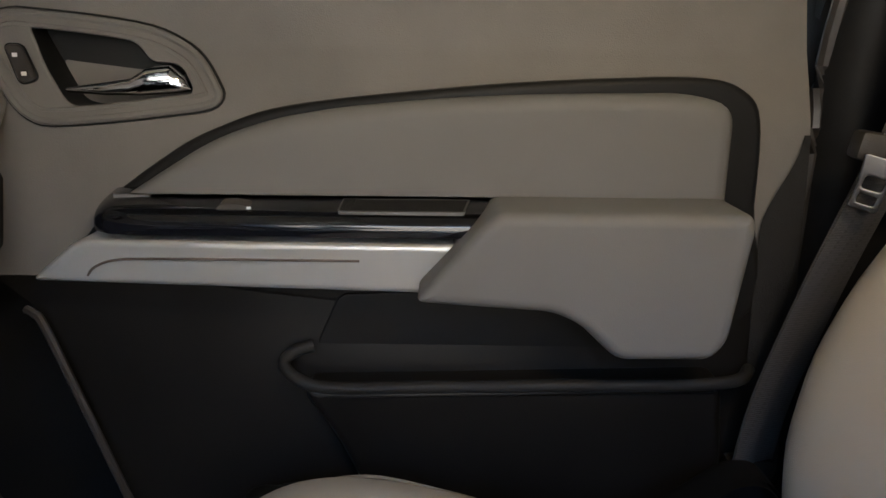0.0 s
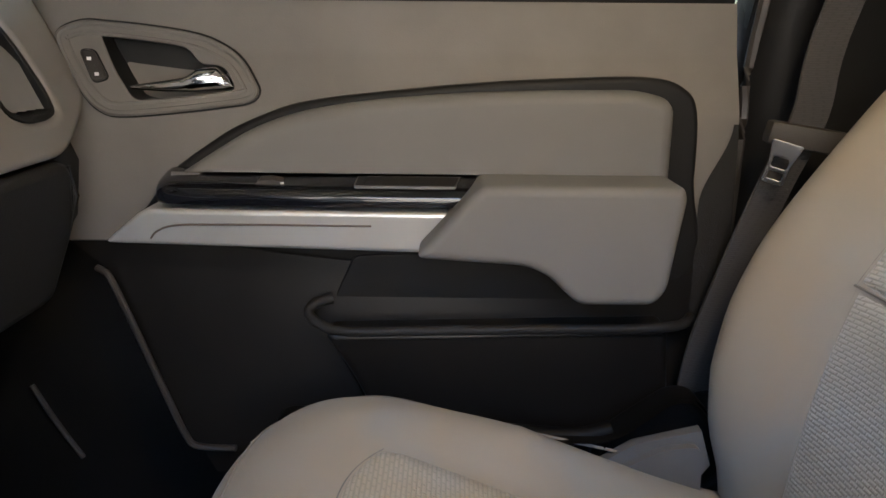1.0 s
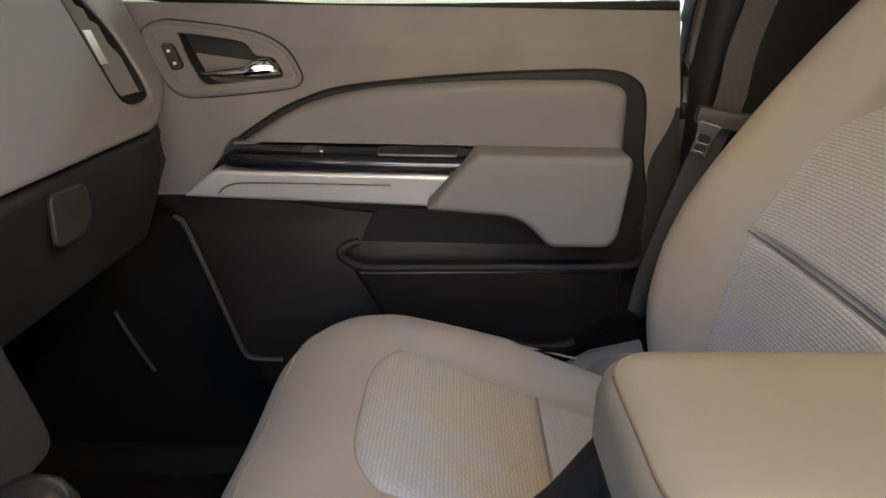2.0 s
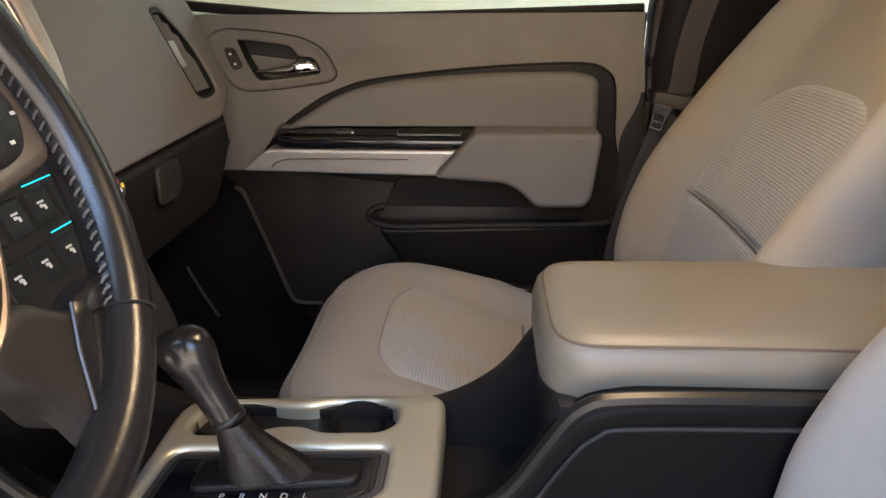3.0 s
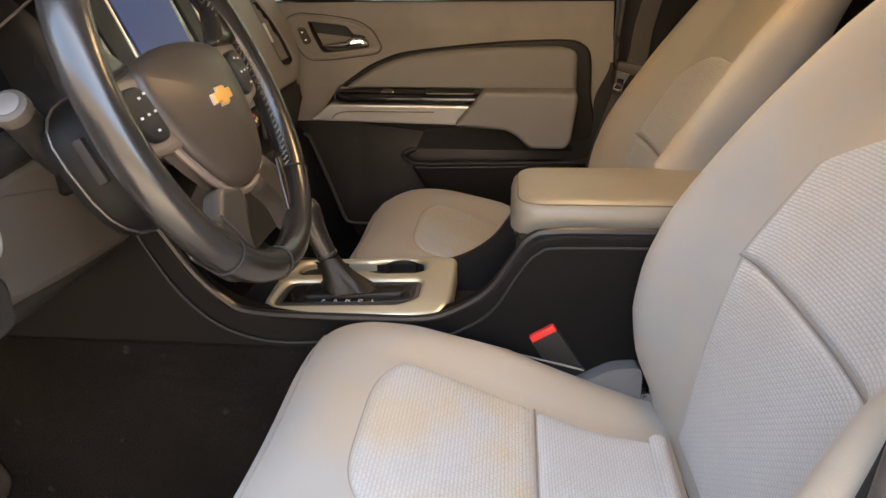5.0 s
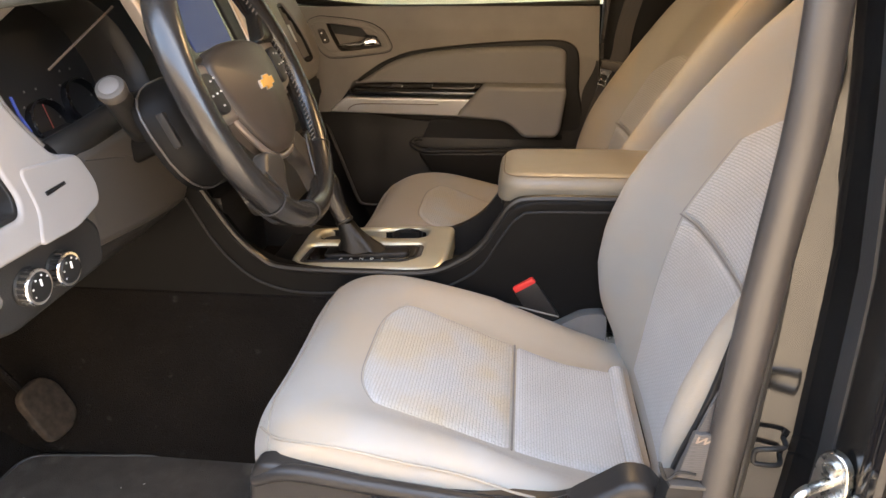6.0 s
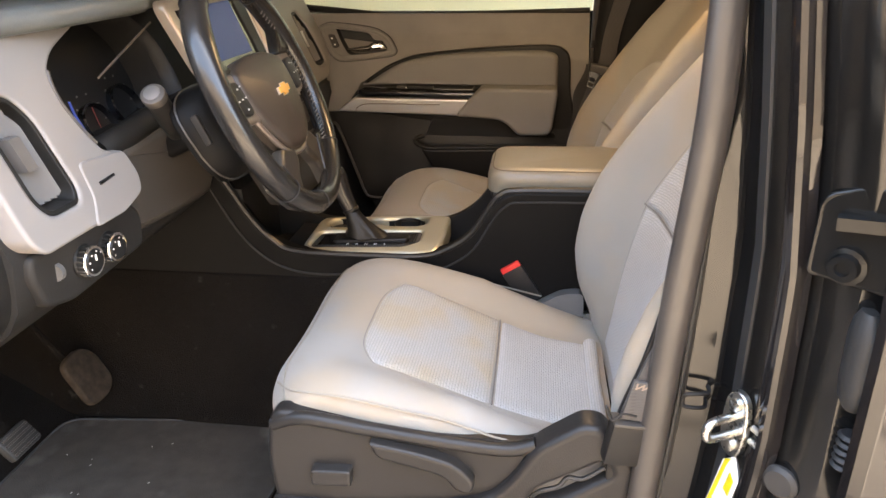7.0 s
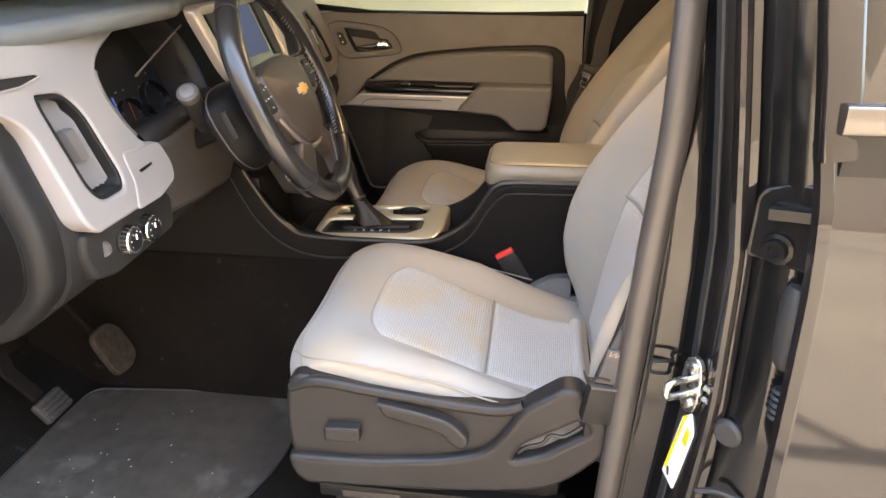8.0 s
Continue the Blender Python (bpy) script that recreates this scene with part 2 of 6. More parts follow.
def loft(rings, closed=True, caps=True):
    bm = bmesh.new()
    rows = [[bm.verts.new(p) for p in ring] for ring in rings]
    k = len(rows[0])
    for a, b in zip(rows, rows[1:]):
        for i in range(k if closed else k - 1):
            j = (i + 1) % k
            bm.faces.new((a[i], a[j], b[j], b[i]))
    if caps and closed:
        bm.faces.new(rows[0])
        bm.faces.new(rows[-1])
    return bm


def sweep(path, profile, up=(0, 0, 1), closed=False, scale=None):
    """The 2D profile (side, up) carried along the path."""
    path, up = [Vector(p) for p in path], Vector(up)
    k, rings = len(path), []
    for i, p in enumerate(path):
        t = (path[(i + 1) % k] - path[i - 1]) if closed else (path[min(i + 1, k - 1)] - path[max(i - 1, 0)])
        t.normalize()
        side = t.cross(up)
        side = side.normalized() if side.length > 1e-6 else Vector((1, 0, 0))
        v = side.cross(t)
        s = scale[i] if scale else 1.0
        rings.append([p + side * a * s + v * b * s for a, b in profile])
    if closed:
        rings.append(rings[0])
        bm = loft(rings, caps=False)
        bmesh.ops.remove_doubles(bm, verts=bm.verts, dist=1e-6)
        return bm
    return loft(rings)


def circle(r, n=10, ry=None):
    return [(r * math.cos(2 * math.pi * i / n), (ry or r) * math.sin(2 * math.pi * i / n)) for i in range(n)]


def slab(w, h):
    return [(-w / 2, -h / 2), (w / 2, -h / 2), (w / 2, h / 2), (-w / 2, h / 2)]


def plate(outline, f, depth, r=0.004, dome=0.0, rings=5, dish=()):
    """A solid with the 2D outline, rounded front edge of radius r and a domed (or dished) front; f(u, v, w) places it."""
    o = [Vector(p) for p in outline]
    levels = [(o, 0.0), (o, depth - r)]
    for a in (30, 60, 90):
        levels.append((inset(o, r * (1 - math.cos(radians(a)))), depth - r + r * math.sin(radians(a))))
    if not dome and not dish:
        levels.append((inset(o, r + 0.0012), depth))
    for d, drop in dish:
        levels.append((inset(o, r + d), depth - drop))
    base = levels[-1][0]
    bm = bmesh.new()
    rows = [[bm.verts.new(f(p.x, p.y, w)) for p in loop] for loop, w in levels]
    if dome:
        c = sum(base, Vector((0, 0))) / len(base)
        for j in range(1, rings):
            t = j / rings
            rows.append([bm.verts.new(f(*(p.lerp(c, t)), depth + dome * (1 - (1 - t) ** 2))) for p in base])
    k = len(o)
    for a, b in zip(rows, rows[1:]):
        for i in range(k):
            bm.faces.new((a[i], a[(i + 1) % k], b[(i + 1) % k], b[i]))
    if dome:
        tip = bm.verts.new(f(c.x, c.y, depth + dome))
        for i in range(k):
            bm.faces.new((rows[-1][i], rows[-1][(i + 1) % k], tip))
    else:
        bm.faces.new([bm.verts.new(v.co) for v in rows[-1]])
    bm.faces.new(rows[0])
    return bm


def holed(outer, holes, f, depth, r=0.003, back=0.0):
    """A plate with openings that go through it, all edges rounded."""
    bm = bmesh.new()
    edges = []
    for loop, sgn in [(outer, 1)] + [(h, -1) for h in holes]:
        o = [Vector(p) for p in loop]
        rows = []
        turns = [(inset(o, sgn * r * (1 - math.cos(radians(a)))), depth - r + r * math.sin(radians(a))) for a in (22, 45, 67, 90)]
        turns.append((inset(o, sgn * (r + 0.0012)), depth))
        for lp, w in [(o, back), (o, depth - r)] + turns:
            rows.append([bm.verts.new((p.x, p.y, w)) for p in lp])
        k = len(o)
        for a, b in zip(rows, rows[1:]):
            for i in range(k):
                bm.faces.new((a[i], a[(i + 1) % k], b[(i + 1) % k], b[i]))
        top = [bm.verts.new(v.co) for v in rows[-1]]
        edges += [bm.edges.new((top[i], top[(i + 1) % k])) for i in range(k)]
    bmesh.ops.triangle_fill(bm, use_beauty=True, use_dissolve=False, edges=edges, normal=(0, 0, 1))
    for v in bm.verts:
        v.co = f(*v.co)
    return bm


def block(size, at=(0, 0, 0), bevel=0.004, m=None):
    bm = bmesh.new()
    bmesh.ops.create_cube(bm, size=1.0)
    for v in bm.verts:
        v.co = Vector((v.co.x * size[0], v.co.y * size[1], v.co.z * size[2]))
    if bevel:
        bmesh.ops.bevel(bm, geom=bm.edges[:], offset=bevel, segments=2, profile=0.6, affect="EDGES")
    bmesh.ops.transform(bm, matrix=Matrix.Translation(at) @ (m or Matrix()), verts=bm.verts)
    return bm


def turned(rows, at, axis, n=20, caps=True):
    """A body of revolution: rows of (distance along the axis, radius)."""
    q = Vector(axis).to_track_quat("Z", "Y").to_matrix().to_4x4()
    return loft([[Matrix.Translation(at) @ q @ Vector((r * math.cos(2 * math.pi * i / n), r * math.sin(2 * math.pi * i / n), d))
                  for i in range(n)] for d, r in rows], caps=caps)


def grid(fn, nu, nv):
    bm = bmesh.new()
    v = [[bm.verts.new(fn(i / nu, j / nv)) for j in range(nv + 1)] for i in range(nu + 1)]
    for i in range(nu):
        for j in range(nv):
            bm.faces.new((v[i][j], v[i + 1][j], v[i + 1][j + 1], v[i][j + 1]))
    return bm


def join(*parts):
    out = bmesh.new()
    for b in parts:
        me = bpy.data.meshes.new("tmp")
        b.to_mesh(me)
        out.from_mesh(me)
        bpy.data.meshes.remove(me)
        b.free()
    return out


def thing(name, label, category, at=(0, 0, 0), group="", kind=""):
    ob = new(name)
    ob.location = at
    ob.empty_display_size = 0.1
    return tagged(ob, label, category, group, kind)


def part(name, bm, mat, parent=None, label="", sharp=38, solid=True):
    if solid:
        bmesh.ops.recalc_face_normals(bm, faces=bm.faces)
    me = bpy.data.meshes.new(name)
    bm.to_mesh(me)
    bm.free()
    me.polygons.foreach_set("use_smooth", [True] * len(me.polygons))
    me.set_sharp_from_angle(angle=radians(sharp))
    me.materials.append(mat)
    ob = new(name, me)
    if parent:
        ob.parent = parent
        ob.matrix_parent_inverse = Matrix.Translation(-parent.location)
    if label:
        ob["label"] = label
    return ob


def single(name, bm, mat, label, category, kind="", group="", sharp=38):
    return tagged(part(name, bm, mat, None, "", sharp), label, category, group, kind)


# ---- the ground and the walls round the vehicle ----
def ground_slab():
    return grid(lambda u, v: Vector((-60 + 120 * u, -60 + 120 * v, -0.012)), 6, 6)


single("ground", ground_slab(), M_SOIL, "dark gritty ground under the concrete slabs", "ground", "structure")
slabs = thing("pavement", "worn tan concrete slabs with dark joints", "pavement", (0, 0, 0), kind="structure")
slab_mesh = None
for i in range(7):
    for j in range(6):
        cx, cy = -8.27 + 2.8 * i, -9.20 + 2.8 * j
        if slab_mesh is None:
            ob = part("slab", block((2.745, 2.745, 0.05), (0, 0, -0.025), 0.006), M_CONCRETE, slabs)
            slab_mesh = ob.data
        else:
            ob = new("slab", slab_mesh)
            ob.parent = slabs
        ob.location = (cx, cy, 0)


def yard_wall(name, x0, x1, y0, y1, h, label, mat=M_WALL):
    return single(name, block((x1 - x0, y1 - y0, h), ((x0 + x1) / 2, (y0 + y1) / 2, h / 2), 0.01), mat, label, "wall", "structure")


yard_wall("wall_east", -9.0, 8.0, 4.6, 4.85, 3.0, "cream painted yard wall beside the vehicle")
# the unseen dark wall to the south is added to dim light through the windshield
yard_wall("wall_south", -3.85, -3.6, -2.6, 4.6, 2.9, "unseen brown boarded wall added to dim the windshield light", M_PLANK)
yard_wall("wall_west", -12.0, 12.0, -9.25, -9.0, 5.6, "tan rendered wall across the yard", M_TAN)

# unseen open-sided roof, added over the vehicle to block sky light
single("shade_roof", block((6.1, 5.4, 0.16), (-0.55, 1.6, 2.98), 0.01), M_PLANK, "unseen brown boarded roof added to block sky light", "garage roof", "structure")
for px in (-1.7, 2.0):
    single("post", block((0.14, 0.14, 2.9), (px, 2.42, 1.45), 0.006), M_WALL, "cream painted post holding the added roof", "post", "structure")

# ---- the cab's shell ----
def carpet(u, v):
    x, y = -1.05 + 2.6 * u, -0.78 + 1.45 * v
    z = 0.615 + 0.004 * noise.noise((x * 9, y * 9, 0)) + (0.5 * max(0, -0.86 - x) ** 0.9 if x < -0.86 else 0)
    return Vector((x, y, z))


single("floor", grid(carpet, 60, 34), M_CARPET, "dusty charcoal carpeted cab floor", "floor", "structure")
single("wall_front", block((0.03, 1.5, 0.85), (-1.06, -0.05, 1.0), 0.01), M_CARPET, "dark carpeted firewall of the footwell", "firewall", "structure")
single("wall_rear", block((0.05, 1.5, 1.34), (1.58, -0.05, 1.25), 0.01), M_DARK, "dark plain rear wall of the cab", "cab wall", "structure")
single("ceiling", loft([[Vector((x, y, z + dz)) for y, z in ((-0.64, 1.87), (-0.55, 1.905), (-0.06, 1.92), (0.43, 1.905), (0.52, 1.87), (0.52, 1.93), (-0.06, 1.97), (-0.64, 1.93))]
                        for x, dz in ((-0.16, -0.05), (0.1, 0.0), (0.6, 0.02), (1.55, -0.02))]), M_HEAD, "beige fabric headliner under the roof", "ceiling", "structure")

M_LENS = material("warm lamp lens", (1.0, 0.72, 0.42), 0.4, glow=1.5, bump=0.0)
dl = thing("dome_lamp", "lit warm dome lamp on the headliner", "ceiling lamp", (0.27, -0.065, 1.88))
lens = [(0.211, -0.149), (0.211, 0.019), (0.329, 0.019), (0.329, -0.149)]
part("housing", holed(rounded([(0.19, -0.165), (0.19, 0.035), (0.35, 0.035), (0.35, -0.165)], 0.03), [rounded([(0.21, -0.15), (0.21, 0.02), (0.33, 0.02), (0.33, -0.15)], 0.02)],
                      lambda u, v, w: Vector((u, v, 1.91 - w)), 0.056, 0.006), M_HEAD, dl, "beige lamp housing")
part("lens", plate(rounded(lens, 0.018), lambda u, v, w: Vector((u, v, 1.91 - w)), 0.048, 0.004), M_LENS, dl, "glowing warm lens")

# windshield with its two posts
ws = thing("window_1", "clear laminated windshield in black posts", "windshield", (-0.7, -0.06, 1.5), kind="structure")
glass = part("pane", loft([[Vector((-1.02, y, 1.53)), Vector((-0.15, y * 0.80 - 0.012, 1.905)), Vector((-0.145, y * 0.80 - 0.012, 1.909)), Vector((-1.01, y, 1.534))]
                           for y in (-0.74, -0.4, -0.06, 0.28, 0.62)]), M_GLASS, ws)
glass.visible_shadow = False
for sy in (-0.745, 0.63):
    part("post", sweep([(-1.08, sy, 1.50), (-0.62, sy * 0.95, 1.71), (-0.15, sy * 0.86, 1.905)], circle(0.035, 10, 0.03)), M_TAUPE, ws)
part("cowl", block((0.16, 1.4, 0.04), (-1.08, -0.06, 1.50), 0.01), M_BLACK, ws)
tagged(glass, "clear glass")

# roof rail trims above the doors
for sy, nm in ((0.60, "trim_right"), (-0.715, "trim_left")):
    single(nm, sweep([(-0.2, sy * 0.9, 1.89), (0.3, sy * 0.9, 1.925), (1.5, sy * 0.9, 1.91)], circle(0.035, 8)), M_TAUPE if sy > 0 else M_PAINT,
           "painted roof rail over the door opening", "roof rail", "structure")

# passenger-side rear closing wall; an added dark panel shuts light out of its window band
rq = thing("wall_side", "dark plain inner side of the rear cab", "cab wall", (1.0, 0.68, 1.0), kind="structure")
part("panel", block((1.06, 0.06, 0.92), (1.05, 0.70, 1.03), 0.01), M_DARK, rq)
part("upper_panel", block((1.06, 0.05, 0.42), (1.05, 0.64, 1.70), 0.01, pose(0, 0, 0, 14, 0, 0)), M_DARK, rq)

# lower sides under the door openings
for sy, nm in ((-0.80, "sill_left"), (0.70, "sill_right")):
    single(nm, loft([[Vector((x, sy + a, z)) for a, z in ((-0.07, 0.46), (0.07, 0.46), (0.07, 0.60), (0.045, 0.635), (-0.03, 0.635), (-0.075, 0.58))]
                     for x in (-1.05, -0.3, 0.5, 1.55)]), M_PAINT if sy < 0 else M_BLACK, "gloss black rocker sill under the door opening", "sill", "structure")
single("underbody", block((2.5, 1.3, 0.12), (0.25, -0.06, 0.53), 0.02), M_BLACK, "black plain underside of the cab", "underbody", "structure")


# ---- passenger door with its trim ----
door = thing("door_1", "closed passenger door with taupe and grey trim", "vehicle door", (0, 0.70, 0.85))
SKIN = ((0.83, 0.615), (0.90, 0.622), (1.00, 0.642), (1.12, 0.660), (1.20, 0.668), (1.33, 0.676), (1.37, 0.690), (1.40, 0.702), (1.46, 0.716), (1.50, 0.735))


def face_y(x, z):
    y = interp(SKIN, z)
    if x < -0.28:
        y -= 0.010 * min(1, (-0.28 - x) / 0.2)
    return y


def skin_y(x, z):
    """Depth of the door trim's face."""
    return face_y(x, z)


FRONT = ((0.85, -0.29), (0.892, -0.312), (0.905, -0.334), (1.03, -0.380), (1.13, -0.422), (1.17, -0.47), (1.3, -0.535), (1.5, -0.56))
BACK = ((0.85, 0.28), (0.90, 0.35), (0.96, 0.378), (1.09, 0.386), (1.28, 0.380), (1.46, 0.374), (1.5, 0.372))


def trim_sheet(z0, z1, nx, nz):
    def fn(u, v):
        z = z0 + (z1 - z0) * v
        a, b = interp(FRONT, z), interp(BACK, z)
        x = a + (b - a) * u
        return Vector((x, skin_y(x, z), z))
    bm = grid(fn, nx, nz)
    rim = bmesh.ops.extrude_edge_only(bm, edges=[e for e in bm.edges if e.is_boundary])
    for v in rim["geom"]:
        if isinstance(v, bmesh.types.BMVert):
            v.co.y += 0.06
    return bm


hole = rounded([(-0.410, 1.419), (-0.386, 1.416), (-0.305, 1.406), (-0.288, 1.385), (-0.258, 1.384), (-0.243, 1.357), (-0.257, 1.350), (-0.346, 1.339), (-0.369, 1.344), (-0.396, 1.385)],
               [0.006, 0.01, 0.012, 0.008, 0.012, 0.008, 0.008, 0.02, 0.02, 0.02])


def opened(bm, loop, grow):
    """The trim sheet with the faces inside the loop taken out."""
    ring = inset(loop, -grow)

    def inside(x, z):
        odd = False
        for p, q in zip(ring, ring[1:] + ring[:1]):
            if (p.y > z) != (q.y > z) and x < p.x + (z - p.y) / (q.y - p.y) * (q.x - p.x):
                odd = not odd
        return odd
    gone = [f for f in bm.faces if inside(f.calc_center_median().x, f.calc_center_median().z)]
    bmesh.ops.delete(bm, geom=gone, context="FACES")
    return bm


part("upper_panel", opened(trim_sheet(1.167, 1.462, 110, 52), hole, 0.004), M_TAUPE, door, "taupe grained upper trim", solid=False)
part("lower_panel", trim_sheet(0.85, 1.166, 60, 30), M_LOWER, door, "charcoal grained lower trim", solid=False)


def on_door(y0):
    return lambda u, v, w: Vector((u, y0 - w, v))


# dark trim round the insert; the groove's shadow is part of its black
groove = curve([(-0.345, 1.235), (-0.266, 1.298), (-0.207, 1.327), (-0.150, 1.344), (-0.038, 1.358), (0.072, 1.368), (0.181, 1.374), (0.262, 1.375),
                (0.302, 1.364), (0.322, 1.335), (0.328, 1.25), (0.328, 1.12), (0.1, 1.12), (-0.33, 1.17)], 5, True)
part("groove", plate(groove, on_door(0.680), 0.020, 0.006), M_BLACK, door, "black trim band with the groove's shade in its colour")
bolster = rounded([(-0.326, 1.246), (-0.267, 1.283), (-0.215, 1.314), (-0.159, 1.333), (-0.089, 1.345), (0.017, 1.355), (0.122, 1.3595), (0.245, 1.361),
                   (0.287, 1.350), (0.289, 1.246)], [0.012, 0.03, 0.03, 0.03, 0.04, 0.05, 0.05, 0.05, 0.035, 0.004])
part("bolster", holed(bolster, [], on_door(0.668), 0.034, 0.014), M_GREY, door, "grey padded door insert")


def strip_at(u, v):
    z = 0.95 + 0.37 * v
    k = min(1, max(0, (z - 1.22) / 0.10))
    x0 = 0.337 + 0.034 * k * k * (3 - 2 * k)
    x = x0 + (interp(BACK, z) - 0.001 - x0) * u
    return Vector((x, face_y(x, z) - 0.0045, z))


# a darker strip draws the shade low on the rear edge
part("rear_strip", grid(strip_at, 6, 40), M_DARK, door, "dark strip for the shade on the trim's rear edge", solid=False)

# switch panel and its glossy lip
PROFILE = ((0.665, 1.264), (0.632, 1.2575), (0.616, 1.253), (0.606, 1.248), (0.600, 1.242), (0.598, 1.235), (0.600, 1.228), (0.61, 1.224), (0.66, 1.222))
rings = []
for x, s in ((-0.338, 0.15), (-0.334, 0.55), (-0.326, 0.82), (-0.31, 0.95), (-0.28, 1), (-0.1, 1), (0.075, 1)):
    rings.append([Vector((x, 0.665 + (y - 0.665) * s, 1.236 + (z - 1.236) * (0.3 + 0.7 * s))) for y, z in PROFILE])
part("switch_panel", loft(rings), M_GLOSS, door, "gloss black switch panel")
cup = rounded([(-0.090, 0.607), (-0.088, 0.634), (0.036, 0.634), (0.030, 0.607)], 0.003)
tilt = lambda u, v, w: Vector((u, v, 1.2505 + (v - 0.612) * 0.25 + w))
part("pull_cup", holed(cup, [inset(cup, 0.0012)], tilt, 0.0026, 0.0005, -0.004), M_BRACKET, door, "thin grey rim of the pull cup")
# flat dark plates stand for the shade down in the uncut cup
part("cup_recess", plate(inset(cup, 0.001), tilt, 0.0022, 0.0003), M_DARK, door, "dark plate for the shade in the pull cup")
part("cup_shadow", plate(rounded([(-0.0885, 0.608), (-0.087, 0.633), (-0.076, 0.633), (-0.078, 0.608)], 0.002), tilt, 0.0032, 0.0003), M_BLACK, door)
sw = part("window_switch", loft([[Vector((x, y, z)) for y, z in ((0.612, 1.247), (0.612, h), (0.626, h + 0.003), (0.626, 1.250))]
                                for x, h in ((-0.207, 1.2515), (-0.203, 1.2555), (-0.190, 1.2565), (-0.178, 1.2545), (-0.174, 1.2515))]), M_CHAR, door, "small rocker window switch")
part("icon", block((0.004, 0.001, 0.0025), (-0.1755, 0.6112, 1.2530), 0), M_WHITE, sw)

silver = rounded([(-0.342, 1.2215), (0.045, 1.2205), (-0.010, 1.168), (-0.398, 1.177)], [0.012, 0.002, 0.004, 0.012])
sil = part("silver_trim", plate(silver, lambda u, v, w: Vector((u, 0.655 - w * (0.82 + 0.18 * (v - 1.168) / 0.054), v)), 0.054, 0.006), M_SILVER, door, "satin silver trim strip")
part("crease", sweep(curve([(-0.338, 0.6085, 1.184), (-0.328, 0.605, 1.194), (-0.308, 0.6035, 1.2015), (-0.27, 0.603, 1.2035), (-0.18, 0.603, 1.204), (-0.07, 0.604, 1.2035)], 5),
                     circle(0.0014, 6)), M_SATIN, sil)

pad = rounded([(0.060, 1.262), (0.042, 1.246), (-0.018, 1.176), (0.112, 1.168), (0.138, 1.156), (0.174, 1.121), (0.262, 1.122), (0.276, 1.14), (0.288, 1.248), (0.284, 1.262)],
              [0.006, 0.012, 0.014, 0.02, 0.02, 0.012, 0.02, 0.02, 0.02, 0.012])
part("armrest", holed(pad, [], on_door(0.66), 0.100, 0.011), M_GREY, door, "grey padded door armrest")

# map pocket
pocket = rounded([(-0.140, 1.060), (0.30, 1.073), (0.312, 0.96), (0.27, 0.90), (-0.06, 0.905), (-0.100, 1.0)], [0.02, 0.01, 0.03, 0.05, 0.04, 0.06])
pk = part("map_pocket", plate(pocket, on_door(0.665), 0.050, 0.010), M_LOWER, door, "charcoal map pocket front")
part("lip", sweep(curve([(-0.128, 0.648, 1.094), (-0.148, 0.640, 1.090), (-0.156, 0.630, 1.081), (-0.142, 0.618, 1.071), (-0.105, 0.611, 1.064), (0.0, 0.610, 1.067), (0.15, 0.610, 1.071), (0.298, 0.612, 1.075), (0.335, 0.640, 1.077)], 6),
                 circle(0.0068, 10)), M_DARK, pk, "rounded shiny pocket lip")
# black sheet stands for the shade inside the open pocket
part("pocket_shadow", plate(rounded([(-0.13, 1.085), (-0.10, 1.15), (0.12, 1.16), (0.17, 1.115), (0.29, 1.11), (0.29, 1.08)], 0.01), on_door(0.664), 0.008, 0.002), M_BLACK, door, "black sheet for the shade inside the pocket")

# lower front edge of the trim, worn shiny
part("edge_trim", sweep(curve([(-0.428, 0.642, 1.134), (-0.418, 0.639, 1.130), (-0.408, 0.636, 1.118), (-0.374, 0.626, 1.034), (-0.345, 0.618, 0.957), (-0.326, 0.614, 0.908), (-0.310, 0.612, 0.893), (-0.26, 0.613, 0.890)], 6),
                        circle(0.0045, 8)), M_SEAL, door, "rounded worn trim edge")

# pull handle with its surround
bez = curve([(-0.457, 1.423), (-0.431, 1.432), (-0.405, 1.431), (-0.344, 1.425), (-0.290, 1.416), (-0.259, 1.403), (-0.238, 1.387), (-0.222, 1.362), (-0.219, 1.352), (-0.228, 1.344),
             (-0.257, 1.339), (-0.326, 1.331), (-0.386, 1.327), (-0.407, 1.333), (-0.423, 1.347), (-0.438, 1.369), (-0.452, 1.391), (-0.460, 1.411)], 3, True)
bz = part("handle_surround", holed(bez, [hole], lambda u, v, w: Vector((u, face_y(u, v) - w, v)), 0.0055, 0.002, -0.034), M_TAUPE, door, "raised taupe handle surround")
part("rim", sweep([(p.x, face_y(p.x, p.y) - 0.0035, p.y) for p in bez], circle(0.0042, 8), up=(0, 1, 0), closed=True), M_TAUPE, bz)
part("rim_groove", sweep([(p.x, face_y(p.x, p.y) - 0.0012, p.y) for p in inset(bez, -0.0046)], circle(0.0016, 6), up=(0, 1, 0), closed=True), M_BLACK, bz)
part("inner_edge", sweep([(p.x, face_y(p.x, p.y) - 0.0040, p.y) for p in inset(bez, 0.011)], circle(0.0030, 6), up=(0, 1, 0), closed=True), M_TAUPE, bz)
part("recess_wall", loft([[Vector((p.x, face_y(p.x, p.y) + w, p.y)) for p in inset(hole, d)] for d, w in ((0.0006, -0.004), (0.0012, 0.010), (0.0020, 0.031))], caps=False), M_BLACK, bz, "dark wall of the handle recess", solid=False)
part("recess", plate(hole, lambda u, v, w: Vector((u, face_y(u, v) + 0.034 - w, v)), 0.004, 0.001), M_TAUPE, bz, "taupe handle recess")
hd = []
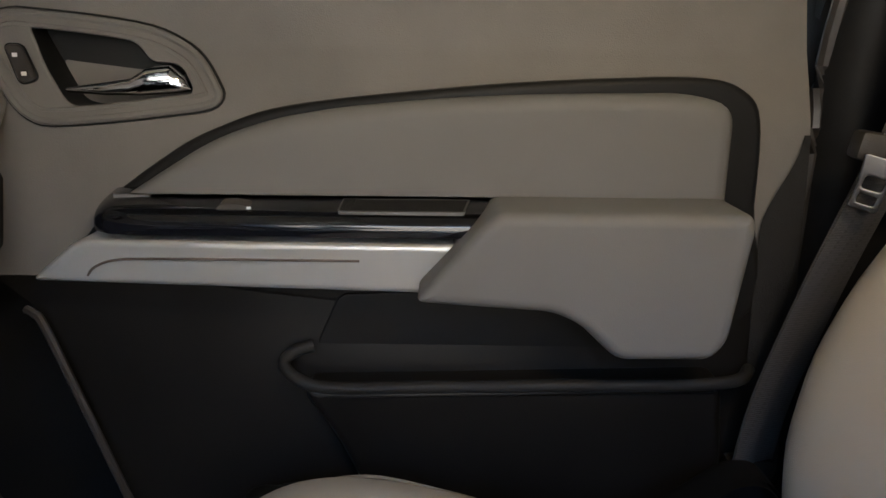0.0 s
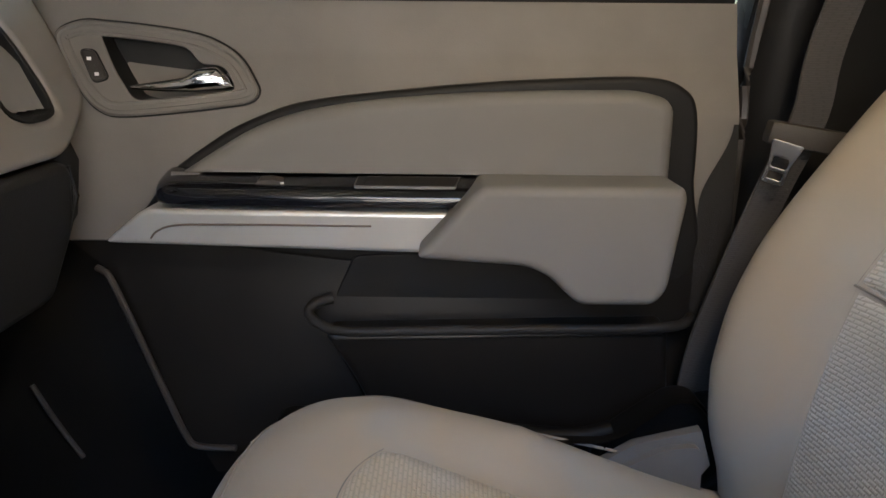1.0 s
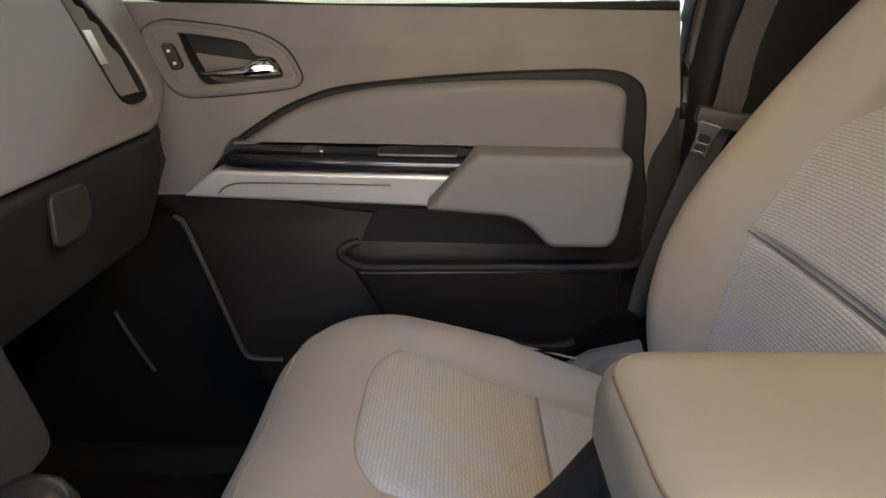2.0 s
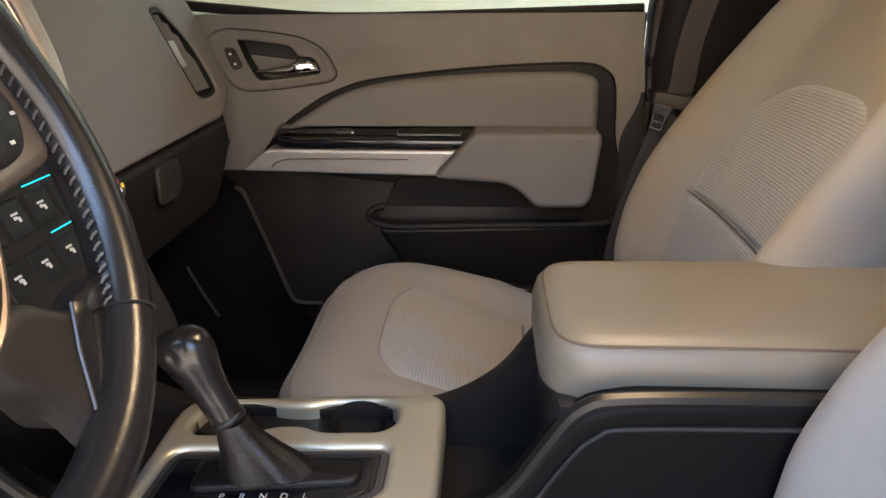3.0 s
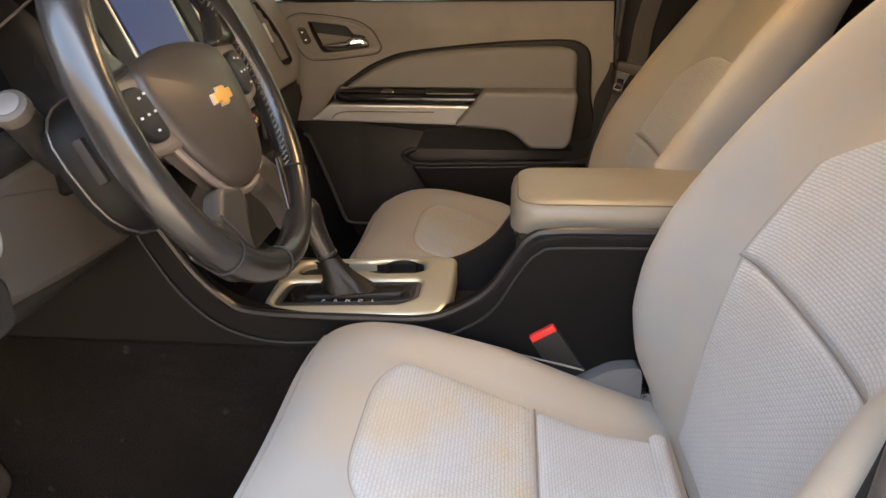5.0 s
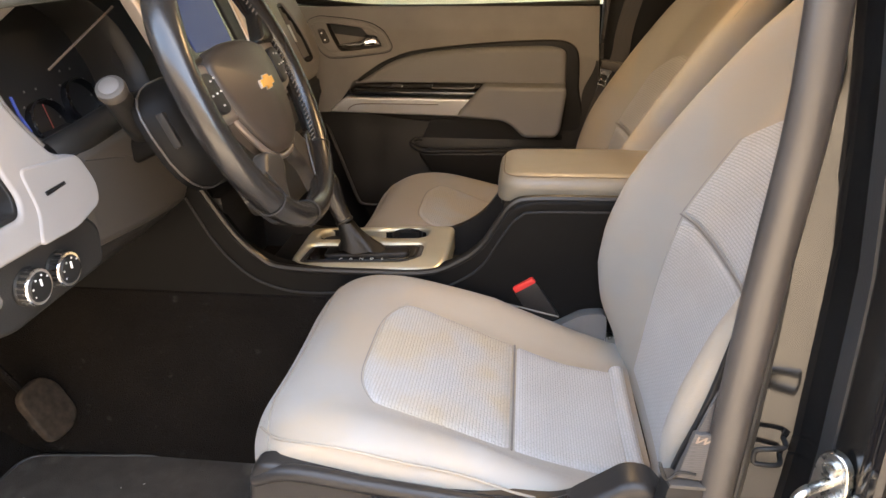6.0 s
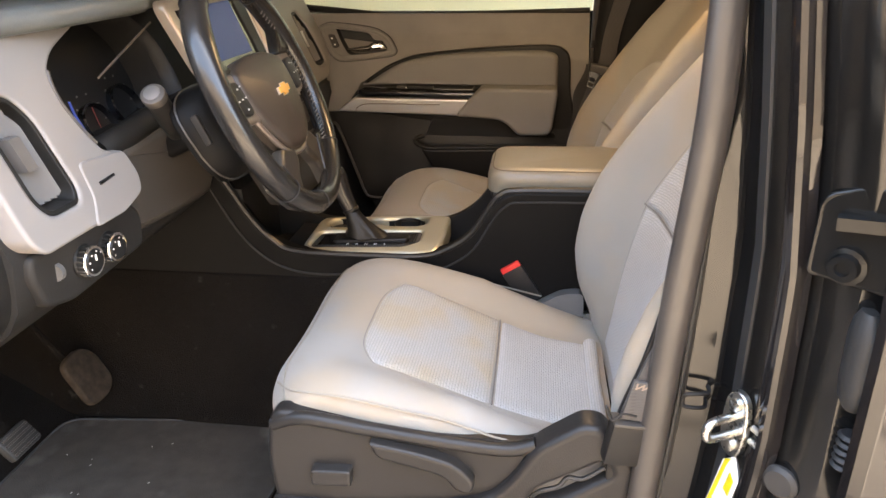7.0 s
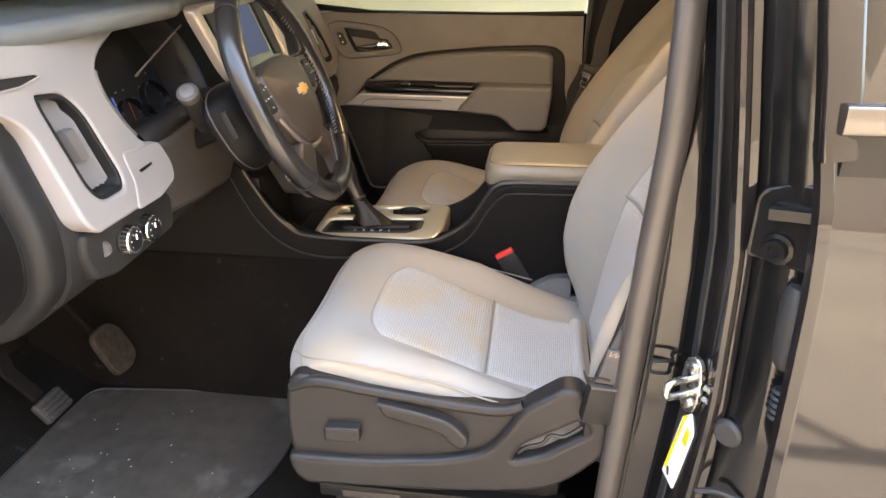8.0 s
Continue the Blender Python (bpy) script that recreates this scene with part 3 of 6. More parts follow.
for x, top, bot, y in ((-0.374, 1.3600, 1.3555, 0.686), (-0.370, 1.3605, 1.3545, 0.683), (-0.333, 1.3655, 1.3520, 0.681), (-0.306, 1.3695, 1.3525, 0.680), (-0.295, 1.3755, 1.3525, 0.680), (-0.289, 1.3805, 1.3530, 0.681), (-0.266, 1.3825, 1.3545, 0.683), (-0.253, 1.371, 1.3555, 0.686), (-0.247, 1.361, 1.3570, 0.690)):
    z, h = (top + bot) / 2, (top - bot) / 2
    hd.append([Vector((x, y + 0.008 * math.sin(a), z + h * math.cos(a))) for a in (2 * math.pi * i / 12 for i in range(12))])
part("door_handle", loft(hd), M_CHROME, door, "chrome pull handle lever")
lk = rounded([(-0.434, 1.401), (-0.417, 1.401), (-0.398, 1.368), (-0.415, 1.363)], 0.006)
lock = part("lock_switch", plate(lk, lambda u, v, w: Vector((u, face_y(u, v) - w, v)), 0.0085, 0.002), M_SEAL, door, "grey lock switch with two icons")
part("lock_gap", sweep([(p.x, face_y(p.x, p.y) - 0.0056, p.y) for p in inset(lk, -0.0008)], circle(0.0012, 5), up=(0, 1, 0), closed=True), M_BLACK, lock)
for x, z in ((-0.4215, 1.391), (-0.411, 1.373)):
    part("icon", block((0.005, 0.001, 0.004), (x, face_y(x, z) - 0.0088, z), 0), M_WHITE, lock)

# window of the door, belt seal and frame
part("belt_seal", sweep(curve([(-0.60, 0.737, 1.487), (-0.42, 0.737, 1.470), (-0.22, 0.735, 1.455), (0.1, 0.735, 1.460), (0.375, 0.735, 1.468)], 6), circle(0.010, 8)), M_BLACK, door, "black window belt seal")
pane = part("pane", loft([[Vector((x, 0.742, 1.44)), Vector((x, 0.555, 1.91)), Vector((x, 0.559, 1.912)), Vector((x, 0.747, 1.44))] for x in (-0.62, -0.1, 0.38)]), M_GLASS, door, "clear side glass")
pane.visible_shadow = False
part("outer_skin", block((1.02, 0.03, 0.92), (-0.1, 0.86, 1.0), 0.01), M_PAINT, door, "black painted outer skin")
part("window_frame", sweep([(0.40, 0.728, 1.44), (0.398, 0.56, 1.91)], slab(0.05, 0.03), up=(1, 0, 0)), M_BLACK, door)

# ---- passenger-side pillar with belt ----
pil = []
for z, dx, dy in ((0.62, -0.02, 0.0), (0.85, -0.03, 0.0), (1.0, 0.0, 0.0), (1.2, 0.0, 0.0), (1.45, 0.0, -0.005), (1.92, 0.03, -0.15)):
    pil.append([Vector((x + dx, y + dy, z)) for x, y in ((0.384, 0.74), (0.386, 0.700), (0.397, 0.676), (0.42, 0.664), (0.56, 0.655), (0.60, 0.67), (0.60, 0.74))])
single("trim_pillar", loft(pil), M_BLACK, "charcoal plastic pillar trim behind the passenger door", "pillar", "structure")
single("door_seal", sweep(curve([(0.372, 0.705, 0.80), (0.392, 0.698, 0.95), (0.394, 0.692, 1.1), (0.390, 0.690, 1.3), (0.392, 0.68, 1.46), (0.404, 0.545, 1.90)], 6), circle(0.008, 8)), M_SEAL,
       "grey rubber door seal along the pillar", "door seal", "structure")


def ribbon(pts, width, across, thick=0.0016):
    """A strap of webbing: across is the direction of its width."""
    a = Vector(across).normalized()
    rings = []
    for i, p in enumerate(pts):
        p = Vector(p)
        t = (Vector(pts[min(i + 1, len(pts) - 1)]) - Vector(pts[max(i - 1, 0)])).normalized()
        n = t.cross(a).normalized()
        s = n.cross(t).normalized()
        rings.append([p + s * width / 2 + n * thick, p + s * width / 2 - n * thick, p - s * width / 2 - n * thick, p - s * width / 2 + n * thick])
    return loft(rings)


belt = thing("seat_belt", "grey seat belt hanging on the passenger pillar", "seat belt", (0.4, 0.62, 1.1), group="front seat belts")
part("strap", ribbon(curve([(0.53, 0.545, 1.82), (0.442, 0.600, 1.46), (0.424, 0.598, 1.34), (0.398, 0.594, 1.27), (0.372, 0.598, 1.18), (0.343, 0.600, 1.065), (0.335, 0.605, 0.98)], 6), 0.047, (1, 0.25, 0)), M_WEB, belt)
part("sleeve", block((0.088, 0.026, 0.026), (0.420, 0.590, 1.315), 0.006, pose(0, 0, 0, 0, 9, -8)), M_CHAR, belt, "dark plastic belt sleeve")
tp = rounded([(-0.017, 0.026), (0.017, 0.026), (0.012, 0.0), (0.012, -0.022), (-0.012, -0.022), (-0.012, 0.0)], 0.004)
fm = Matrix.Translation((0.384, 0.570, 1.288)) @ pose(0, 0, 0, 0, 14, -24)
part("tongue", holed(tp, [rounded([(-0.008, 0.008), (0.008, 0.008), (0.008, -0.003), (-0.008, -0.003)], 0.003), rounded([(-0.007, -0.008), (0.007, -0.008), (0.007, -0.016), (-0.007, -0.016)], 0.002)],
                     lambda u, v, w: fm @ Vector((u, -w, v)), 0.003, 0.001), M_TRIM, belt, "bright metal belt tongue")
part("anchor", block((0.05, 0.02, 0.07), (0.335, 0.612, 0.955), 0.006), M_BLACK, belt)


# ---- front seats ----
CUSHION = curve([(-0.150, 0.875), (-0.182, 0.925), (-0.193, 0.972), (-0.178, 1.010), (-0.140, 1.036), (-0.085, 1.045), (-0.02, 1.034), (0.06, 1.006), (0.12, 0.983), (0.18, 0.961), (0.26, 0.936), (0.37, 0.915)], 5)
SECTION = curve([(-0.238, -0.085), (-0.247, -0.05), (-0.248, -0.02), (-0.240, 0.006), (-0.222, 0.018), (-0.196, 0.020), (-0.168, 0.010), (-0.140, 0.0), (-0.07, -0.006), (0.0, -0.008),
                 (0.07, -0.006), (0.140, 0.0), (0.168, 0.010), (0.196, 0.020), (0.222, 0.018), (0.240, 0.006), (0.248, -0.02), (0.247, -0.05), (0.238, -0.085)], 3)
RISE = ((-0.2, 0.15), (-0.08, 0.35), (0.03, 1.2), (0.13, 1.9), (0.24, 1.5), (0.36, 0.5))


def cushion_point(s, t, tapers=(0.036, 0.036)):
    """s along the profile from the front underside to the bite line, t across; both in 0..1. tapers: how far the two front corners draw back."""
    i = min(int(s * (len(CUSHION) - 1)), len(CUSHION) - 2)
    p = CUSHION[i].lerp(CUSHION[i + 1], s * (len(CUSHION) - 1) - i)
    j = min(int(t * (len(SECTION) - 1)), len(SECTION) - 2)
    c = SECTION[j].lerp(SECTION[j + 1], t * (len(SECTION) - 1) - j)
    k = interp(RISE, p.x)
    dz = c.y * (k if c.y > 0 else 1.0 - 0.75 * min(1, max(0, (p.x - 0.18) / 0.14)))
    x = p.x
    edge = max(0.0, abs(c.x) - 0.10) / 0.15
    front = max(0.0, min(1.0, (0.10 - p.x) / 0.28))
    taper = tapers[0] if c.x < 0 else tapers[1]
    x += taper * edge ** 2.2 * front + 0.07 * min(1, edge) ** 0.7 * front * max(0.0, min(1.0, (0.985 - p.y) / 0.07))
    y = c.x * (1 - 0.03 * front)
    return Vector((x, y, p.y + dz - taper * 0.33 * edge ** 2 * front))


def cushion_at(x, y):
    """Height of the cushion's top at a spot of the plan."""
    top = CUSHION[CUSHION.index(max(CUSHION, key=lambda q: q.y)) - 12:]
    z = float(np.interp(x, [q.x for q in top], [q.y for q in top]))
    ys, zs = [q.x for q in SECTION[9:-9]], [q.y for q in SECTION[9:-9]]
    b = float(np.interp(y, ys, zs))
    return z + b * (interp(RISE, x) if b > 0 else 1.0)


BACK_C = curve([(0.372, 0.905), (0.383, 0.965), (0.400, 1.05), (0.424, 1.135), (0.450, 1.21), (0.496, 1.30), (0.552, 1.40), (0.612, 1.50), (0.652, 1.575), (0.672, 1.615), (0.70, 1.645)], 4)
BACK_S = curve([(-0.215, -0.13), (-0.245, -0.10), (-0.262, -0.04), (-0.264, 0.02), (-0.259, 0.058), (-0.246, 0.077), (-0.224, 0.078), (-0.196, 0.054), (-0.168, 0.022), (-0.14, 0.002), (-0.07, -0.008), (0, -0.010),
                (0.07, -0.008), (0.14, 0.002), (0.168, 0.022), (0.196, 0.054), (0.224, 0.078), (0.246, 0.077), (0.259, 0.058), (0.264, 0.02), (0.262, -0.04), (0.245, -0.10), (0.215, -0.13)], 3)
BACK_H = ((0.90, 0.10), (0.95, 0.40), (1.0, 0.85), (1.07, 1.22), (1.13, 1.34), (1.2, 1.32), (1.3, 1.18), (1.45, 0.92), (1.55, 0.62), (1.66, 0.25))
BACK_T = ((0.93, 0.25), (1.09, 1.0), (1.28, 0.85), (1.38, 0.68), (1.5, 0.42), (1.66, 0.28))
BACK_W = ((0.90, 0.90), (1.0, 0.95), (1.15, 1.0), (1.35, 0.98), (1.5, 0.90), (1.58, 0.84), (1.66, 0.74))


def back_frame(s):
    i = min(int(s * (len(BACK_C) - 1)), len(BACK_C) - 2)
    p = BACK_C[i].lerp(BACK_C[i + 1], s * (len(BACK_C) - 1) - i)
    t = (BACK_C[min(i + 2, len(BACK_C) - 1)] - BACK_C[max(i - 1, 0)]).normalized()
    return p, Vector((-t.y, t.x))


def back_point(s, c, lift=0.0, sides=(1.0, 1.0)):
    """c: (across, forward) of the section; the bolsters follow BACK_H, scaled for each side."""
    p, n = back_frame(s)
    side = sides[0] if c[0] < 0 else sides[1]
    fwd = c[1] * (interp(BACK_H, p.y) * side if c[1] > 0 else interp(BACK_T, p.y)) + lift
    q = p + n * fwd
    return Vector((q.x, c[0] * interp(BACK_W, p.y), q.y))


def back_depth(y):
    front = BACK_S[12:-12]
    return float(np.interp(y, [q.x for q in front], [q.y for q in front]))


def seam(points, r=0.0016):
    return sweep(points, circle(r, 5))


def make_seat(yc, dx, dz, label, outer, taper, sides):
    """outer: -1 for a seat whose outer side faces -y, 1 for +y."""
    def bolstered(q, c, lift=0.0):
        return back_point(q, c, lift, sides)

    s = thing("front_seat", label, "car seat", (0, yc, 0.615), group="front seats")

    def at(v):
        return Vector((v.x + dx, v.y + yc, v.z + dz))

    def put(bm):
        for v in bm.verts:
            v.co = at(v.co)
        return bm

    body = grid(lambda a, b: cushion_point(a, b, taper), 70, 60)
    body.verts.ensure_lookup_table()
    bmesh.ops.contextual_create(body, geom=[e for e in body.edges if e.is_boundary])
    cu = part("cushion", put(body), M_CLOTH, s, "light grey cloth seat cushion", sharp=60)
    w = lambda x: float(np.interp(x, [-0.05, 0.0, 0.17, 0.36], [0.140, 0.146, 0.140, 0.128]))

    def front_fn(u, v):
        t = 2 * v - 1
        x0 = -0.054 + 0.036 * abs(t) ** 4
        x = x0 + (0.168 - x0) * u
        y = t * w(x)
        e = min(u * 0.2, (1 - u) * 0.2, (1 - abs(t)) * 0.14)
        return Vector((x, y, cushion_at(x, y) + 0.007 * min(1, e / 0.012) ** 0.6 - 0.002))

    def rear_fn(u, v):
        t = 2 * v - 1
        x = 0.171 + 0.175 * u
        y = t * w(x)
        e = min(u * 0.2, (1 - abs(t)) * 0.14)
        return Vector((x, y, cushion_at(x, y) + (0.007 + 0.010 * max(0, x - 0.25) / 0.1) * min(1, e / 0.012) ** 0.6 - 0.002))

    ins = part("insert_front", put(grid(front_fn, 34, 34)), M_RIB, cu, "ribbed cloth insert", solid=False)
    part("insert_rear", put(grid(rear_fn, 24, 30)), M_RIBX, cu, "ribbed cloth insert", solid=False)
    part("seam", put(seam([Vector((0.1695, y, cushion_at(0.17, y) + 0.0018)) for y in np.linspace(-0.137, 0.137, 24)])), M_SEAM, cu)
    part("bite_roll", put(sweep([Vector((0.345, y, cushion_at(0.34, y) + 0.010)) for y in np.linspace(-0.128, 0.128, 12)], circle(0.013, 10))), M_RIBX, cu, "padded roll at the rear of the cushion")
    part("seam", put(seam([front_fn(0, v / 40) + Vector((-0.0005, 0, 0.0012)) for v in range(41)], 0.0014)), M_SEAM, cu)
    # welts along both sides and the front of the cushion
    for t in (-1, 1):
        proud = 0.003 if t == outer == -1 else 0.0
        line = [Vector((x, t * (y + proud), z + 0.0008 + proud)) for x, y, z in curve([(-0.165, 0.182, 1.012), (-0.135, 0.212, 1.022), (-0.10, 0.228, 1.031), (-0.035, 0.242, 1.036), (0.04, 0.241, 1.021), (0.109, 0.236, 1.004), (0.18, 0.240, 0.985), (0.25, 0.238, 0.970)], 8)]
        part("welt", put(seam(line, 0.0019)), M_WELT, cu, "stitched side seam")
    part("stitch", put(seam([cushion_point(0.312 - 0.012 * (2 * a - 1) ** 2, 0.17 + 0.66 * a, taper) + Vector((-0.0006, 0, 0.0006)) for a in np.linspace(0, 1, 40)], 0.0011)), M_WELT, cu, "pale stitched front seam")

    rings = []
    n = 46
    for i in range(n + 1):
        rings.append([bolstered(i / n, (q.x, q.y)) for q in BACK_S])
    p, nn = back_frame(1.0)
    for k in (1, 2, 3):
        f = (0.8, 0.5, 0.15)[k - 1]
        rings.append([bolstered(1.0, (q.x * (0.75 + 0.25 * f), q.y * f - 0.04 * (1 - f))) + Vector((0.02 * k, 0, 0.012 * k - 0.003 * k * k)) for q in BACK_S])
    bk = part("backrest", put(loft(rings)), M_CLOTH, s, "light grey cloth backrest with deep side bolsters", sharp=60)

    def low_fn(u, v):
        t = 2 * v - 1
        q = 0.06 + 0.327 * u
        half = 0.146 + 0.016 * u
        y = t * half
        e = min((1 - u) * 0.3, (1 - abs(t)) * 0.15)
        return bolstered(q, (y, back_depth(y)), 0.006 * min(1, e / 0.012) ** 0.6 - 0.002)

    def high_fn(u, v):
        t = 2 * v - 1
        top = 0.598 - 0.05 * abs(t) ** 4
        q = 0.392 + (top - 0.392) * u
        half = 0.164 - 0.002 * u
        y = t * half * (1 if u < 0.85 else 1 - 0.12 * ((u - 0.85) / 0.15) ** 2)
        e = min(u * 0.3, (1 - u) * 0.3, (1 - abs(t)) * 0.15)
        return bolstered(q, (y, back_depth(y)), 0.006 * min(1, e / 0.012) ** 0.6 - 0.002)

    part("insert_lower", put(grid(low_fn, 34, 34)), M_RIBZ, bk, "ribbed cloth insert", solid=False)
    part("insert_upper", put(grid(high_fn, 34, 34)), M_RIBZ, bk, "ribbed cloth insert", solid=False)
    part("seam", put(seam([bolstered(0.3895, (y, back_depth(y)), 0.0016) for y in np.linspace(-0.163, 0.163, 30)])), M_SEAM, bk)
    rim = [high_fn(u / 20, 0) for u in range(21)] + [high_fn(1, v / 20) for v in range(1, 20)] + [high_fn(1 - u / 20, 1) for u in range(21)]
    for line in (rim, [low_fn(u / 20, 0) for u in range(21)], [low_fn(u / 20, 1) for u in range(21)]):
        part("seam", put(seam(line, 0.0015)), M_SEAM, bk)
    for sgn in (-1, 1):
        part("welt", put(seam([bolstered(a, (sgn * 0.256, 0.060), 0.0006) for a in np.linspace(0.06, 0.97, 50)], 0.0015)), M_SEAM, bk, "stitched bolster seam")

    # plastic base with side shields
    part("seat_base", put(block((0.44, 0.40, 0.17), (0.10, 0, 0.80), 0.03)), M_BLACK, s, "black plastic seat base")
    for sx in (-0.06, 0.27):
        for sy in (-0.19, 0.19):
            part("rail_foot", put(block((0.09, 0.04, 0.11), (sx, sy, 0.665), 0.006)), M_BLACK, s)
    o = outer
    part("seat_rail", put(block((0.46, 0.035, 0.030), (0.10, o * 0.205, 0.735), 0.005)), M_BLACK, s, "black steel seat rail")
    part("rail_label", put(block((0.110, 0.003, 0.016), (-0.030, o * 0.2235, 0.733), 0.0006)), M_SOIL, s, "dull brown label on the rail")
    side = lambda u, v, w: Vector((u, o * (0.232 + w), v))
    sh = rounded([(-0.152, 1.022), (-0.166, 0.93), (-0.158, 0.835), (-0.137, 0.800), (0.12, 0.812), (0.30, 0.838), (0.388, 0.935), (0.380, 0.975), (0.325, 1.040), (0.300, 1.040), (0.235, 0.985), (0.10, 0.988), (0.0, 1.000), (-0.08, 1.014)],
                 [0.03, 0.05, 0.03, 0.02, 0.1, 0.08, 0.02, 0.01, 0.015, 0.02, 0.03, 0.05, 0.05, 0.04])
    slot = rounded([(0.228, 0.890), (0.243, 0.925), (0.335, 0.985), (0.348, 0.962), (0.276, 0.908)], 0.008)
    shp = part("side_shield", put(holed(sh, [inset(slot, -0.004)], side, 0.028, 0.010)), M_SHIELD if o < 0 else M_CONWALL, s, "charcoal plastic side shield with open slot")
    rail = rounded([(-0.163, 0.858), (-0.036, 0.860), (0.114, 0.880), (0.180, 0.903), (0.212, 0.945), (0.236, 0.994), (0.300, 1.043), (0.327, 1.043), (0.383, 0.976), (0.391, 0.934), (0.302, 0.834), (0.12, 0.808), (-0.138, 0.796), (-0.160, 0.825)],
                   [0.01, 0.05, 0.06, 0.03, 0.04, 0.02, 0.012, 0.012, 0.01, 0.02, 0.08, 0.1, 0.02, 0.02])
    part("shield_band", put(holed(rail, [slot], side, 0.044, 0.011, 0.004)), M_SHIELD if o < 0 else M_CONWALL, shp, "raised lower band of the shield")
    part("shield_ledge", put(sweep(curve([Vector((-0.150, o * 0.252, 0.990)), Vector((-0.10, o * 0.256, 1.008)), Vector((0.0, o * 0.257, 0.997)), Vector((0.12, o * 0.257, 0.984)), Vector((0.20, o * 0.257, 0.980)), Vector((0.24, o * 0.256, 0.992))], 6), circle(0.011, 10))), M_SHIELD if o < 0 else M_CONWALL, shp, "rounded upper ledge of the shield")
    # pale colour behind the slot stands for light falling inside it
    part("slot_back", put(plate([(0.212, 0.88), (0.216, 0.955), (0.26, 0.985), (0.335, 1.005), (0.35, 0.96), (0.30, 0.88)], side, 0.014, 0.002)), M_BRACKET, shp, "pale plate for the lit inside of the slot")
    part("cable", put(sweep(curve([Vector((0.236, o * 0.262, 0.900)), Vector((0.252, o * 0.264, 0.916)), Vector((0.275, o * 0.264, 0.926)), Vector((0.288, o * 0.262, 0.942)), Vector((0.31, o * 0.264, 0.944)), Vector((0.338, o * 0.262, 0.966))], 5), circle(0.0034, 6))), M_RUBBER, shp, "loose black cable")
    lv = rounded([(0.000, 0.990), (0.070, 0.978), (0.128, 0.962), (0.156, 0.930), (0.150, 0.908), (0.128, 0.912), (0.110, 0.938), (0.012, 0.962)], [0.006, 0.02, 0.03, 0.02, 0.012, 0.012, 0.02, 0.01])
    part("recline_lever", put(plate(lv, lambda u, v, w: Vector((u, o * (0.256 + w), v)), 0.024, 0.006)), M_SHIELD, s, "charcoal recliner lever")
    part("seat_switch", put(plate(rounded([(-0.092, 0.928), (-0.030, 0.931), (-0.030, 0.902), (-0.092, 0.899)], 0.006), lambda u, v, w: Vector((u, o * (0.256 + w), v)), 0.022, 0.004)), M_SHIELD, s, "grey power seat switch")
    # hinge bracket between cushion and backrest on the inner side
    for sy in (-o, o):
        part("hinge_cover", put(plate(rounded([(0.20, 0.93), (0.29, 0.985), (0.335, 0.99), (0.34, 0.90), (0.22, 0.88)], 0.015), lambda u, v, w: Vector((u, sy * (0.222 + w), v)), 0.03, 0.006)), M_BRACKET, s, "charcoal plastic hinge cover")
    part("hinge_bolt", put(turned([(0, 0.014), (0.012, 0.014), (0.018, 0.009), (0.022, 0.009)], (0.347, -o * 0.222, 0.93), (0, -o, 0), 12)), M_ZINC, s)
    return s


make_seat(-0.43, 0.0, 0.0, "light grey cloth driver seat with stained cushion", -1, (0.040, 0.012), (0.66, 1.0))
make_seat(0.275, -0.022, -0.012, "clean grey cloth passenger seat beside the console", 1, (0.050, 0.036), (0.66, 0.74))

# driver's belt buckle on its stalk
bu = thing("belt_buckle", "charcoal belt buckle with red release button", "belt buckle", (0.21, -0.17, 0.9))
bm4 = Matrix.Translation((0.209, -0.178, 0.990)) @ pose(0, 0, 0, 0, -33, 0)
tb = block((0.048, 0.022, 0.088), (0, 0, 0), 0.006)
bmesh.ops.transform(tb, matrix=bm4, verts=tb.verts)
part("housing", tb, M_SHIELD, bu)
tb = block((0.044, 0.019, 0.016), (0, 0, 0.046), 0.004)
bmesh.ops.transform(tb, matrix=bm4, verts=tb.verts)
part("release_button", tb, M_RED, bu, "red release button")
part("stalk", sweep([(0.212, -0.178, 0.945), (0.24, -0.178, 0.88), (0.26, -0.178, 0.83)], slab(0.022, 0.010), up=(0, 1, 0)), M_BLACK, bu)

# driver's belt: webbing, sleeve and anchor beside the seat
db = thing("seat_belt", "grey driver seat belt anchored beside the seat", "seat belt", (0.36, -0.70, 1.0), group="front seat belts")
part("strap", ribbon(curve([(0.362, -0.708, 1.02), (0.369, -0.708, 1.08), (0.392, -0.703, 1.15), (0.45, -0.665, 1.30), (0.53, -0.60, 1.82)], 6), 0.045, (1, 0.3, 0)), M_WEB, db)
part("anchor_cover", block((0.050, 0.026, 0.066), (0.356, -0.712, 1.030), 0.006, pose(0, 0, 0, 0, 8, 8)), M_BLACK, db, "black plastic anchor cover")
part("anchor_lip", block((0.050, 0.028, 0.005), (0.361, -0.712, 1.064), 0.002, pose(0, 0, 0, 0, 8, 8)), M_CHAR, db, "shiny lip of the anchor cover")
part("sewn_fold", block((0.046, 0.008, 0.060), (0.374, -0.714, 1.098), 0.003, pose(0, 0, 0, 0, 12, 8)), M_WEB, db, "folded webbing with pale stitching")
for i in range(9):
    part("stitch", block((0.0022, 0.002, 0.009), (0.362 + i * 0.0042, -0.7192 + i * 0.0006, 1.124 - i * 0.0009), 0, pose(0, 0, 0, 0, 12 + 50 * (i % 2), 8)), M_SATIN, db)
